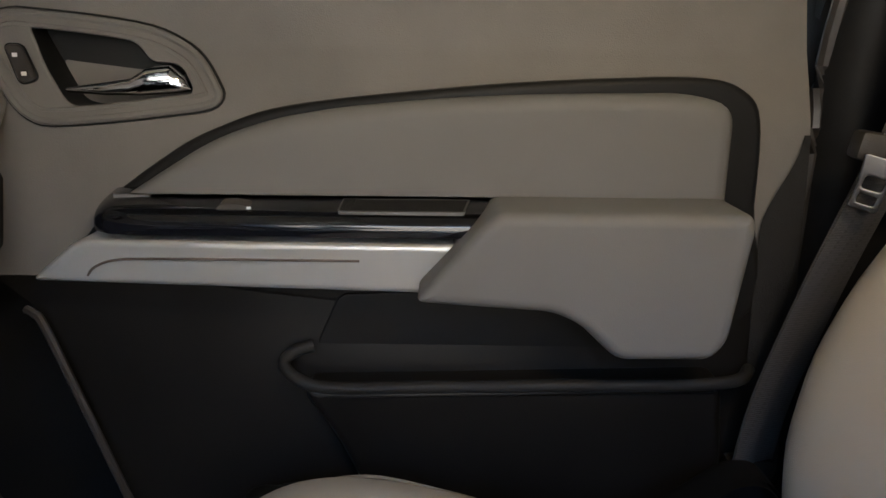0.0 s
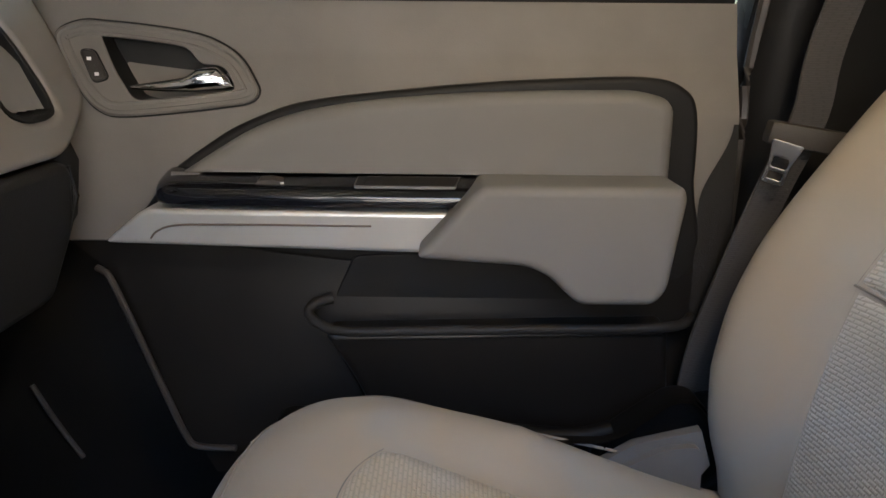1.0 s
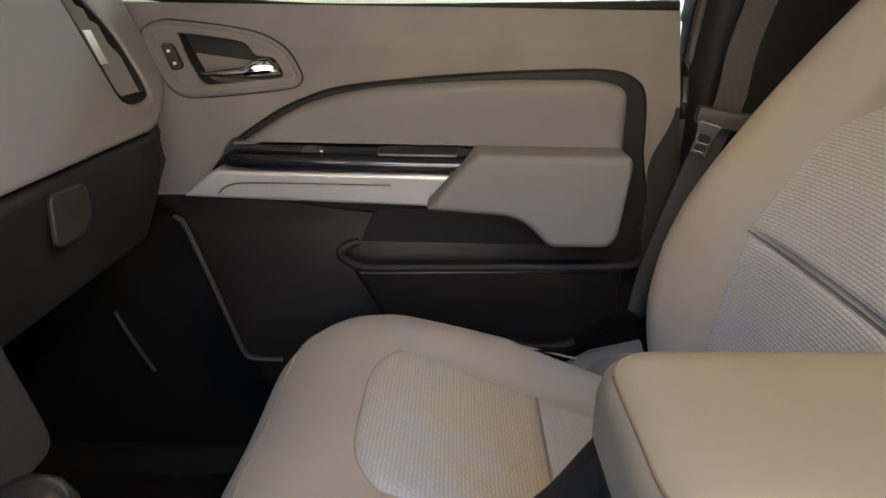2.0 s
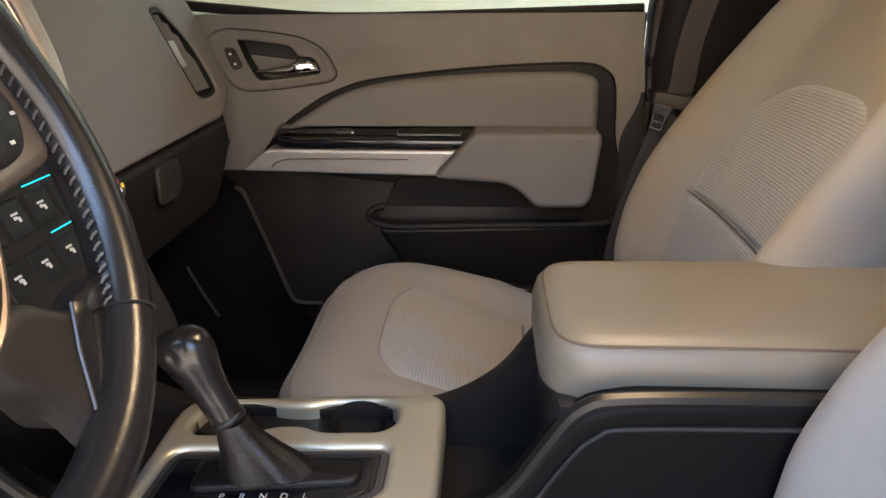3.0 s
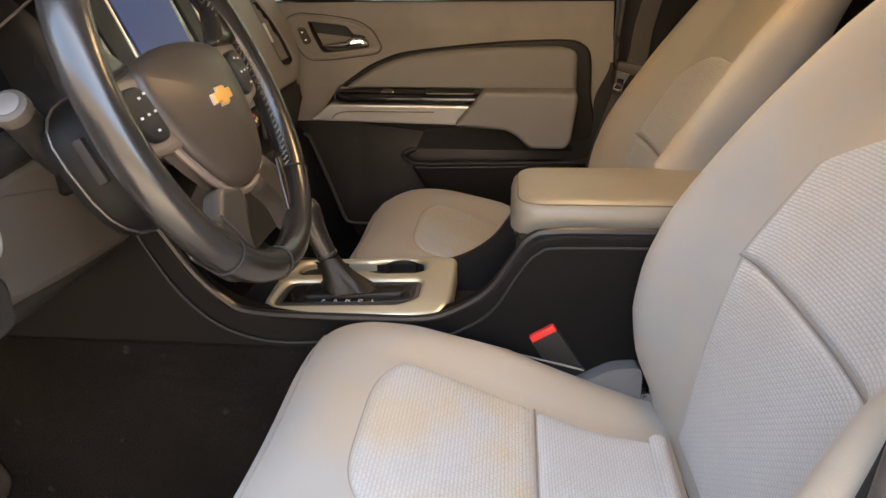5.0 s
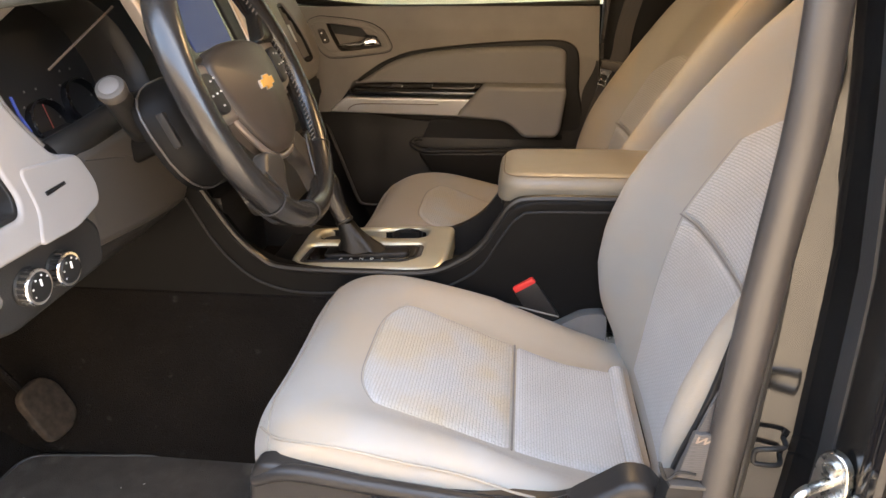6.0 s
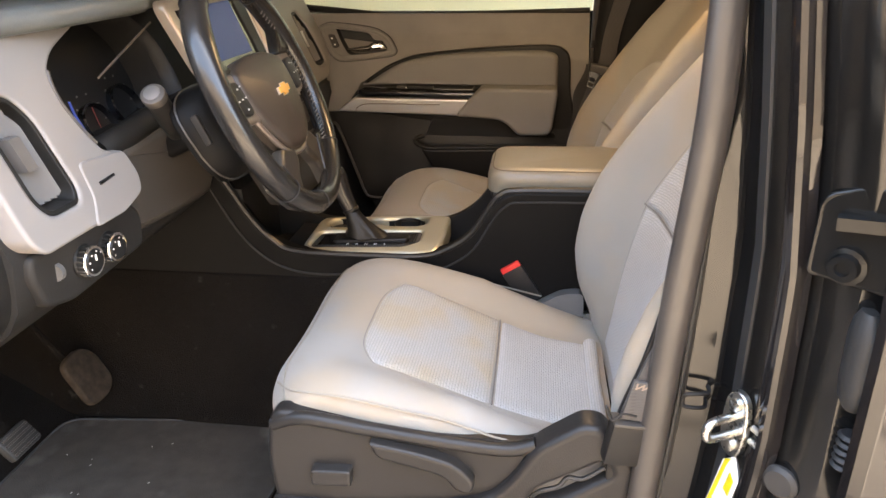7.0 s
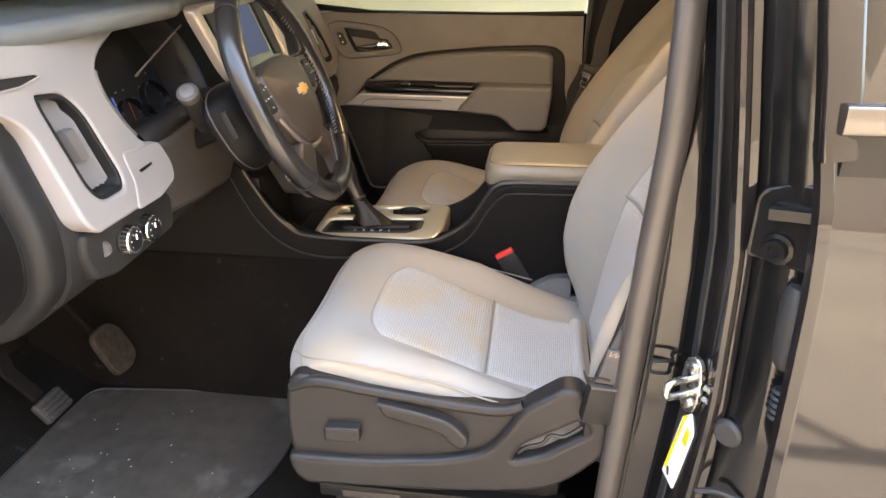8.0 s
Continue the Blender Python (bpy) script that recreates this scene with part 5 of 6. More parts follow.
part("stalk_knob", turned([(0, 0.0185), (0.008, 0.0195), (0.013, 0.0185), (0.015, 0.015), (0.0145, 0.001)], st[-1] - d * 0.004, d, 20), M_CHAR, sc, "charcoal stalk end")
part("stalk_ring", turned([(0, 0.0125), (0.0012, 0.0130), (0.0020, 0.0115)], st[-1] + d * 0.0108, d, 20), M_VENT, sc, "grey printed ring")
part("adjust_tab", block((0.012, 0.010, 0.050), (-0.292, -0.487, 1.385), 0.003, pose(0, 0, 0, 0, -24, 0)), M_DARK, sc)
part("ignition_ring", turned([(0, 0.017), (0.008, 0.017), (0.012, 0.012), (0.012, 0.002)], (-0.33, -0.312, 1.285), (0.8, -0.2, 0.3), 16), M_CHROME, sc, "chrome ignition ring")
part("key_tag", block((0.012, 0.010, 0.006), (-0.312, -0.330, 1.292), 0.002), M_RED, sc, "small red key tag")

# steering wheel
sw = thing("steering_wheel", "black leather steering wheel with gold emblem", "steering wheel", (-0.211, -0.390, 1.429))
# the wheel's plane: tilted and turned a little towards the middle of the cab
R = 0.195
HUB = Vector((-0.211, -0.390, 1.429))
TILT, TURN = radians(22.6), radians(4.2)
AX = Vector((math.cos(TILT) * math.cos(TURN), math.cos(TILT) * math.sin(TURN), math.sin(TILT)))
SIDE = Vector((-math.sin(TURN), math.cos(TURN), 0))
UPV = AX.cross(SIDE)


def on_wheel(a, b, w=0.0):
    """a to the passenger side, b up in the wheel's plane, w along its axis to the driver."""
    return HUB + SIDE * a + UPV * b + AX * w


ringpath = [on_wheel(R * math.cos(t), R * math.sin(t)) for t in (2 * math.pi * i / 72 for i in range(72))]
rr = []
for i, p in enumerate(ringpath):
    t = 2 * math.pi * i / 72
    out = SIDE * math.cos(t) + UPV * math.sin(t)
    fat = 1 + 0.10 * (math.exp(-((t - 0.55) / 0.25) ** 2) + math.exp(-((t - 2.59) / 0.25) ** 2))
    rr.append([p + out * 0.0180 * fat * math.cos(a) + AX * 0.0192 * fat * math.sin(a) for a in (2 * math.pi * j / 16 for j in range(16))])
rr.append(rr[0])
rim_bm = loft(rr, caps=False)
bmesh.ops.remove_doubles(rim_bm, verts=rim_bm.verts, dist=1e-6)
part("rim", rim_bm, M_LEATHER, sw, "worn black leather rim", sharp=80)
for t0, t1 in ((-0.75, 0.75), (math.pi - 0.75, math.pi + 0.75)):
    for k in range(34):
        t = t0 + (t1 - t0) * k / 33
        out = SIDE * math.cos(t) + UPV * math.sin(t)
        p = on_wheel((R - 0.019) * math.cos(t), (R - 0.019) * math.sin(t), 0.003)
        tg = SIDE * -math.sin(t) + UPV * math.cos(t)
        part("stitch", sweep([p - tg * 0.002 - AX * 0.003, p - out * 0.0012, p + tg * 0.002 + AX * 0.003], circle(0.0011, 4), up=out), M_VENT, sw, "pale grey stitch")
for t in (radians(-136), radians(-105), radians(-44), radians(52), radians(128)):
    out = SIDE * math.cos(t) + UPV * math.sin(t)
    part("rim_seam", sweep([on_wheel(R * math.cos(t), R * math.sin(t)) + out * 0.0190 * math.cos(a) + AX * 0.0202 * math.sin(a) for a in (2 * math.pi * j / 20 for j in range(20))], circle(0.0010, 5), closed=True, up=SIDE * -math.sin(t) + UPV * math.cos(t)), M_DARK, sw)


def wf(u, v, w):
    """A point of the hub and spokes: the padded hub sits square on the column, the spoke ends reach the rim."""
    k = min(max((math.hypot(u, v) - 0.085) / 0.08, 0), 1)
    return on_column(u, v, w).lerp(on_wheel(u * 1.14, v * 1.14, w), k)


padline = curve([(-0.074, 0.046), (-0.03, 0.057), (0.03, 0.057), (0.074, 0.046), (0.087, 0.030), (0.086, -0.002), (0.070, -0.045), (0.040, -0.083), (0.0, -0.094), (-0.040, -0.083), (-0.070, -0.045), (-0.086, -0.002), (-0.087, 0.030)], 5, True)
padline = [Vector((p.x * 1.12, p.y * 1.07 + 0.002)) for p in padline]
hp = part("horn_pad", plate(padline, lambda u, v, w: wf(u, v, w - 0.030), 0.034, 0.012, dome=0.014, rings=8), M_PAD, sw, "brown charcoal horn pad", sharp=60)
part("pad_bezel", sweep([wf(p.x * 1.035, p.y * 1.04, -0.011) for p in sorted((q for q in padline if q.y < 0.012), key=lambda q: q.x)], circle(0.0048, 8), up=tuple(AX)), M_SATIN, sw, "thin silver line round the pad")
em = [(-0.020, 0.005), (-0.008, 0.005), (-0.006, 0.0092), (0.0095, 0.0092), (0.008, 0.005), (0.020, 0.005), (0.0175, -0.005), (0.007, -0.005), (0.005, -0.0092), (-0.0105, -0.0092), (-0.009, -0.005), (-0.0225, -0.005)]
part("emblem_edge", plate([Vector(p) * 1.12 for p in em], lambda u, v, w: wf(u - 0.002, v - 0.007, 0.0165 + w), 0.003, 0.0008), M_BRONZE, hp, "satin bronze emblem edge")
part("emblem", plate([Vector(p) for p in em], lambda u, v, w: wf(u - 0.002, v - 0.007, 0.0185 + w), 0.003, 0.0008), M_GOLD, hp, "gold cross-shaped emblem")
for s in (-1, 1):
    sp = rounded([(s * 0.060, 0.042), (s * 0.100, 0.046), (s * 0.160, 0.046), (s * 0.166, 0.010), (s * 0.160, -0.022), (s * 0.105, -0.030), (s * 0.070, -0.035)], 0.012)
    spoke = part("spoke", plate(sp, lambda u, v, w: wf(u, v, w - 0.022), 0.018, 0.006), M_SATIN, sw, "dark satin metal-look spoke")
    bp = rounded([(s * 0.103, 0.034), (s * 0.138, 0.034), (s * 0.146, 0.010), (s * 0.132, -0.014), (s * 0.100, -0.020)], 0.014)
    pod = part("button_pod", plate(bp, lambda u, v, w: wf(u, v, w - 0.006), 0.009, 0.003, dome=0.002), M_BLACK, spoke, "black button pod")
    for bx, bz_ in ((0.110, 0.008), (0.122, 0.023), (0.121, -0.007), (0.135, 0.008), (0.122, 0.008), (0.111, 0.025)):
        part("icon", block((0.001, 0.0034, 0.0022), wf(s * bx, bz_, 0.0055), 0, pose(0, 0, 0, 0, -27, 0)), M_ICON, pod)
    lo = rounded([(s * 0.022, -0.092), (s * 0.066, -0.080), (s * 0.098, -0.102), (s * 0.134, -0.108), (s * 0.100, -0.145), (s * 0.058, -0.166), (s * 0.050, -0.132), (s * 0.024, -0.112)], [0.01, 0.01, 0.02, 0.01, 0.01, 0.01, 0.02, 0.01])
    low_sp = part("lower_spoke", plate(lo, lambda u, v, w: wf(u, v, w - 0.026), 0.020, 0.008), M_SPOKE, sw, "dark satin lower spoke")
    part("spoke_seam", sweep([wf(s * 0.094, -0.096, -0.004), wf(s * 0.078, -0.118, -0.0045), wf(s * 0.060, -0.148, -0.004)], circle(0.0014, 6), up=tuple(AX)), M_SEAL, low_sp)
    part("grip_swell", plate(rounded([(s * 0.098, -0.094), (s * 0.132, -0.088), (s * 0.142, -0.104), (s * 0.104, -0.148), (s * 0.060, -0.168), (s * 0.062, -0.146)], 0.012), lambda u, v, w: wf(u, v, w - 0.024), 0.022, 0.010), M_LEATHER, low_sp, "leather swell where the spoke meets the rim")
    # thumb rest above the button pod
    part("thumb_rest", plate(rounded([(s * 0.096, 0.046), (s * 0.118, 0.066), (s * 0.150, 0.092), (s * 0.166, 0.060), (s * 0.160, 0.036), (s * 0.122, 0.042)], 0.014), lambda u, v, w: wf(u, v, w - 0.016), 0.022, 0.010), M_LEATHER, sw, "polished leather thumb rest")
part("hub_back", turned([(-0.09, 0.05), (-0.05, 0.055), (-0.03, 0.06), (-0.024, 0.05)], HUB, tuple(AX), 24), M_BLACK, sw)

# centre stack with its screen
cs = thing("center_stack", "bronze framed centre stack with blue screen", "center stack", (-0.43, -0.09, 1.35))
so = rounded([(-0.285, 1.560), (0.110, 1.560), (0.090, 1.44), (0.070, 1.395), (-0.235, 1.395), (-0.265, 1.43)], [0.03, 0.03, 0.04, 0.03, 0.03, 0.04])
low = rounded([(-0.225, 1.394), (0.065, 1.394), (0.035, 1.14), (-0.170, 1.14)], 0.02)
scr_hole = rounded([(-0.252, 1.552), (0.078, 1.552), (0.060, 1.418), (-0.236, 1.418)], 0.016)
part("stack_frame", holed(so, [scr_hole], stack_face, 0.012, 0.006, -0.012), M_BRONZE, cs, "satin bronze stack frame")
part("control_panel", plate(low, lambda u, v, w: stack_face(u, v, w - 0.05), 0.054, 0.006), M_DARK, cs, "charcoal control panel")
part("stack_panel", plate(inset(scr_hole, -0.001), stack_face, 0.002, 0.001), M_GLOSS, cs, "gloss black stack panel")
part("screen", plate(rounded([(-0.168, 1.546), (-0.004, 1.546), (-0.008, 1.442), (-0.164, 1.442)], 0.004), stack_face, 0.0045, 0.001), M_SCREEN, cs, "blank blue lit screen")
for vy in (-0.208, 0.036):
    part("stack_vent", plate(rounded([(vy - 0.024, 1.545), (vy + 0.026, 1.545), (vy + 0.022, 1.43), (vy - 0.018, 1.43)], 0.005), stack_face, 0.006, 0.002), M_BLACK, cs, "narrow black air vent")
    part("vent_bar", sweep([stack_face(vy + 0.028, 1.548, 0.006), stack_face(vy + 0.025, 1.425, 0.006)], circle(0.002, 6), up=(0, 1, 0)), M_SILVER, cs)
for r_ in range(3):
    for c_ in range(4):
        b = part("button", plate(rounded([(-0.150 + 0.038 * c_, 1.380 - 0.045 * r_), (-0.118 + 0.038 * c_, 1.380 - 0.045 * r_), (-0.118 + 0.038 * c_, 1.347 - 0.045 * r_), (-0.150 + 0.038 * c_, 1.347 - 0.045 * r_)], 0.003), stack_face, 0.006, 0.0015), M_BLACK, cs, "black stack button")
        part("icon", join(join(block((0.001, 0.0085, 0.0022), stack_face(-0.134 + 0.038 * c_, 1.368 - 0.045 * r_, 0.0065), 0, pose(0, 0, 0, 0, -22, 0)), block((0.001, 0.0042, 0.0030), stack_face(-0.137 + 0.038 * c_ + 0.002 * r_, 1.3645 - 0.045 * r_, 0.0066), 0, pose(0, 0, 0, 0, -22, 0))), block((0.001, 0.0028, 0.0048), stack_face(-0.131 + 0.038 * c_, 1.3625 - 0.045 * r_, 0.0065), 0, pose(0, 0, 0, 0, -22, 0))), M_WHITE, b)
for z in (1.340, 1.295):
    part("indicator", block((0.001, 0.062, 0.0011), stack_face(-0.035, z, 0.0048), 0), M_CYAN, cs, "cyan indicator line")

dial = part("climate_dial", turned([(0, 0.017), (0.010, 0.017), (0.014, 0.014), (0.014, 0.001)], stack_face(0.046, 1.303, 0.003), (0.925, 0, 0.38), 20), M_BLACK, cs, "small black climate dial with coloured marks")
for dy, dz, mat in ((0.004, 0.010, M_RED), (0.010, 0.004, M_YELLOW), (0.002, 0.001, M_WHITE)):
    part("dial_mark", block((0.001, 0.005, 0.005), stack_face(0.046 + dy, 1.303 + dz, 0.0185), 0.0004, pose(0, 0, 0, 0, -22, 0)), mat, dial)

# passenger side of the dash
ptrim = rounded([(0.105, 1.545), (0.665, 1.530), (0.686, 1.44), (0.686, 1.350), (0.655, 1.326), (0.585, 1.288), (0.060, 1.282), (0.09, 1.44)], [0.01, 0.03, 0.04, 0.03, 0.03, 0.03, 0.01, 0.01])
pvent = rounded([(0.509, 1.478), (0.552, 1.482), (0.600, 1.425), (0.613, 1.360), (0.610, 1.332), (0.585, 1.326), (0.548, 1.326), (0.522, 1.338), (0.518, 1.380), (0.514, 1.432)], [0.012, 0.012, 0.03, 0.02, 0.012, 0.012, 0.012, 0.012, 0.02, 0.02])
part("passenger_trim", holed(ptrim, [pvent], face, 0.014, 0.008, -0.04), M_PALE, dash, "pale grey passenger-side trim panel")
air_vent(pvent, 1, dash, 0.548)
gb = part("glovebox", plate(rounded([(0.07, 1.277), (0.585, 1.283), (0.590, 1.20), (0.56, 1.12), (0.07, 1.12)], 0.02), lambda u, v, w: Vector((-0.455 + w - 0.25 * max(0, 1.24 - v), u, v)), 0.048, 0.010), M_DARK, dash, "charcoal glovebox door")
part("latch", plate(rounded([(0.285, 1.268), (0.357, 1.266), (0.362, 1.226), (0.340, 1.206), (0.282, 1.208)], 0.012), lambda u, v, w: Vector((-0.407 + w, u, v)), 0.006, 0.003, dome=-0.004), M_SPOKE, gb, "recessed glovebox latch")
part("glove_edge", sweep([(-0.415, 0.588, 1.275), (-0.412, 0.592, 1.24), (-0.43, 0.59, 1.19)], circle(0.004, 6)), M_DARK, gb)

# ---- footwell ----
bp_ = thing("brake_pedal", "brake pedal with ribbed rubber pad", "pedal", (-0.81, -0.475, 0.62))
bmx = Matrix.Translation((-0.808, -0.475, 0.722)) @ pose(0, 0, 0, 0, 52, 0)
pb = block((0.054, 0.080, 0.020), (0, 0, 0), 0.007)
bmesh.ops.transform(pb, matrix=bmx, verts=pb.verts)
part("pad", pb, M_RUBBER, bp_, "dark rubber pedal pad")
for k in range(4):
    rb_ = block((0.005, 0.070, 0.006), (-0.018 + 0.012 * k, 0, 0.012), 0.002)
    bmesh.ops.transform(rb_, matrix=bmx, verts=rb_.verts)
    part("rib", rb_, M_SEAL, bp_)
part("arm", sweep([(-0.82, -0.475, 0.722), (-0.90, -0.47, 0.80), (-0.93, -0.46, 0.95), (-0.95, -0.46, 1.12)], slab(0.012, 0.03), up=(0, 1, 0)), M_CARPET, bp_)
ac = thing("accelerator_pedal", "dusty black accelerator pedal", "pedal", (-0.78, -0.31, 0.62))
amx = Matrix.Translation((-0.765, -0.305, 0.765)) @ pose(0, 0, 0, 0, 62, 0)
pp = plate(rounded([(-0.058, -0.040), (-0.062, 0.030), (-0.03, 0.058), (0.045, 0.056), (0.066, 0.02), (0.062, -0.042)], 0.034), lambda u, v, w: amx @ Vector((u, v, w)), 0.014, 0.005)
part("pad", pp, M_DUST, ac, "dusty black pedal pad")
part("arm", sweep([(-0.80, -0.30, 0.80), (-0.90, -0.29, 0.92), (-0.95, -0.29, 1.05)], circle(0.008, 8)), M_CARPET, ac)
tunnel = loft([[Vector((x, y, z)) for y, z in ((-0.26, 0.60), (-0.235, 0.80), (-0.185, 0.98), (-0.15, 1.0), (0.02, 1.0), (0.055, 0.98), (0.10, 0.8), (0.13, 0.60))] for x in (-1.04, -0.8, -0.5, -0.2)])
single("tunnel", tunnel, M_CARPET, "charcoal carpeted transmission tunnel between the footwells", "floor tunnel", "structure")
mat_o = rounded([(-0.86, -0.66), (-0.86, -0.28), (-0.50, -0.245), (-0.30, -0.25), (-0.27, -0.45), (-0.34, -0.66)], [0.06, 0.05, 0.05, 0.05, 0.08, 0.06])
fm_ = single("floor_mat", plate(mat_o, lambda u, v, w: Vector((u, v, 0.619 + w)), 0.005, 0.002), M_MAT, "dusty charcoal carpet mat on the driver floor", "floor mat")
part("binding", sweep([(p.x, p.y, 0.6235) for p in inset(mat_o, 0.002)], circle(0.0034, 6), closed=True), M_RUBBER, fm_, "stitched edge binding")
single("trim_kick", block((0.80, 0.05, 0.90), (-0.66, 0.745, 1.0), 0.01), M_BLACK, "black door jamb ahead of the passenger door", "door jamb", "structure")
single("trim_edge", sweep(curve([(-0.590, 0.712, 0.925), (-0.575, 0.714, 0.885), (-0.558, 0.716, 0.845), (-0.535, 0.717, 0.80)], 6), circle(0.004, 6)), M_EDGE, "thin worn edge on the passenger kick panel", "kick panel", "structure")
rng = random.Random(7)
bits = bmesh.new()
for k in range(22):
    x, y = rng.uniform(-0.80, -0.36), rng.uniform(-0.64, -0.30)
    q = block((rng.uniform(0.0015, 0.005), rng.uniform(0.0008, 0.0016), 0.001), (x, y, 0.6265), 0, pose(0, 0, 0, 0, 0, rng.uniform(0, 180)))
    bits = join(bits, q)
single("debris", bits, M_CRUMB, "pale crumbs and fibres scattered on the floor mat", "crumbs", "stuff")


# ---- driver-side pillar, seen through the open doorway ----
SX = ((0.60, -0.017), (0.84, -0.009), (1.295, 0.0055), (1.45, 0.014), (1.615, 0.0135), (1.78, 0.006))
BX = ((0.60, -0.025), (0.85, -0.010), (0.94, -0.003), (1.12, 0.007), (1.33, 0.0), (1.516, -0.026), (1.62, -0.039), (1.78, -0.065))
EX = ((0.60, -0.016), (1.045, -0.012), (1.20, -0.017), (1.347, -0.023), (1.478, -0.035), (1.528, -0.049), (1.63, -0.057), (1.78, -0.075))


def lean(x, y, z):
    """The place of a point of the pillar's plan at height z: the seal, the ridge and the rear edge lean differently."""
    a = min(max((x - 0.394) / 0.080, 0), 1)
    b = min(max((x - 0.49) / 0.055, 0), 1)
    off = (interp(SX, z) * (1 - a) + interp(BX, z) * a) * (1 - b) + interp(EX, z) * b
    return Vector((x + off, y + 0.12 * max(0, z - 1.5), z))


def pillar_line(x, y, z0=0.60, z1=1.93, n=28):
    return [lean(x, y, z) for z in np.linspace(z0, z1, n)]


def pillar_skin(section, n=26):
    return loft([[lean(x, y, z) for x, y in section] for z in np.linspace(0.60, 1.93, n)])


bp = thing("pillar", "gloss black painted door pillar with fittings", "door pillar", (0.45, -0.76, 0.6), kind="structure")
part("body", pillar_skin([(0.405, -0.66), (0.405, -0.700), (0.448, -0.7055), (0.454, -0.7085), (0.458, -0.715), (0.458, -0.66)]), M_BAND, bp, "gloss black painted pillar", sharp=30)
# the well's paint is dulled in place of mirroring the dark cab
part("well", pillar_skin([(0.456, -0.66), (0.457, -0.712), (0.463, -0.722), (0.466, -0.788), (0.470, -0.806), (0.49, -0.80), (0.49, -0.66)]), M_JAMB, bp, "pillar well in black dulled for dark reflections")
part("ridge", pillar_skin([(0.468, -0.79), (0.470, -0.804), (0.476, -0.816), (0.486, -0.826), (0.497, -0.8255), (0.503, -0.815), (0.50, -0.79)]), M_PAINT, bp, "gloss black painted ridge")
part("recess", pillar_skin([(0.498, -0.70), (0.499, -0.818), (0.505, -0.826), (0.530, -0.850), (0.545, -0.863), (0.60, -0.878), (0.66, -0.86), (0.66, -0.70)]), M_RECESS, bp, "black painted hinge recess")
part("inner_trim", pillar_skin([(0.408, -0.655), (0.398, -0.692), (0.404, -0.698), (0.43, -0.69), (0.60, -0.67), (0.60, -0.655)]), M_DARK, bp, "charcoal inner pillar trim")
part("lower_trim", plate(curve([(0.404, 1.36), (0.385, 1.24), (0.368, 1.15), (0.346, 1.07), (0.338, 1.00), (0.345, 0.93), (0.39, 0.90), (0.425, 1.0), (0.43, 1.2), (0.425, 1.36)], 4, True), lambda u, v, w: Vector((u, -0.6965 - w, v)), 0.006, 0.002), M_BLACK, bp, "charcoal flared lower pillar trim")
part("door_seal", sweep(pillar_line(0.394, -0.714), [(0.0195 * math.cos(a), 0.014 * math.sin(a)) for a in (2 * math.pi * i / 14 for i in range(14))], up=(0, -1, 0)), M_SEAL, bp, "grey rubber bulb seal")
part("inner_bead", sweep(pillar_line(0.4175, -0.703), circle(0.0035, 6), up=(0, -1, 0)), M_RUBBER, bp)
part("rear_bead", sweep(pillar_line(0.4785, -0.822), circle(0.0075, 8), up=(0, -1, 0)), M_PAINT, bp, "rounded painted flange")
# dark strip stands for the cab mirrored in the forward face
part("dark_reflection", sweep(pillar_line(0.4665, -0.757), [(-0.004, -0.012), (0.004, -0.012), (0.004, 0.012), (-0.004, 0.012)], up=(0, -1, 0)), M_RUBBER, bp, "dark strip for the cab's reflection in the paint")

# trim clip hook
hk = [Vector(p) for p in ((0.452, -0.706, 1.123), (0.448, -0.722, 1.123), (0.424, -0.724, 1.121), (0.420, -0.722, 1.116), (0.420, -0.722, 1.106), (0.424, -0.724, 1.102), (0.446, -0.722, 1.101), (0.452, -0.706, 1.101))]
part("wire_hook", sweep(curve(hk, 4), circle(0.0028, 8), up=(0.1, -1, 0.2)), M_BLACK, bp, "small black wire loop")
# striker
sx, sy, sz = 0.462, -0.790, 1.132
stp = curve([(-0.018, 0.0), (-0.014, 0.034), (0.0, 0.044), (0.014, 0.034), (0.018, 0.0), (0.014, -0.034), (0.0, -0.044), (-0.014, -0.034)], 4, True)
smx = Matrix.Translation((sx + 0.004, sy, sz)) @ pose(0, 0, 0, 0, 0, 28)
pl = part("striker_plate", plate(stp, lambda u, v, w: smx @ Vector((-w, u, v)), 0.008, 0.002), M_ZINC, bp, "zinc striker plate with two bolts")
lp_ = [smx @ Vector(p) for p in ((-0.006, 0.0, 0.012), (-0.034, 0.0, 0.012), (-0.044, 0.0, 0.008), (-0.046, 0.0, 0.0), (-0.044, 0.0, -0.008), (-0.034, 0.0, -0.012), (-0.006, 0.0, -0.012))]
part("striker_loop", sweep(curve(lp_, 4), circle(0.0052, 10), up=(0, 1, 0.1)), M_ZINC, pl, "heavy zinc wire loop")
for dz in (0.028, -0.028):
    part("bolt", turned([(0, 0.008), (0.004, 0.008), (0.005, 0.006), (0.005, 0.001)], smx @ Vector((-0.008, 0, dz)), smx.to_3x3() @ Vector((-1, 0, 0)), 12), M_ZINC, pl)
for dz in (0.008, -0.010):
    part("stud", turned([(0, 0.004), (0.012, 0.004), (0.013, 0.002)], smx @ Vector((0.0, -0.020, dz)), smx.to_3x3() @ Vector((0, -1, 0)), 8), M_ZINC, pl)
# tyre label
lab = lambda u, v, w: Vector((0.462 + interp(BX, v) + 0.30 * u * 0.4 - w * 0.94, -0.745 - u, v))
lo_ = rounded([(0.0, 0.94), (0.045, 0.945), (0.062, 1.06), (0.045, 1.083), (0.022, 1.06)], 0.003)
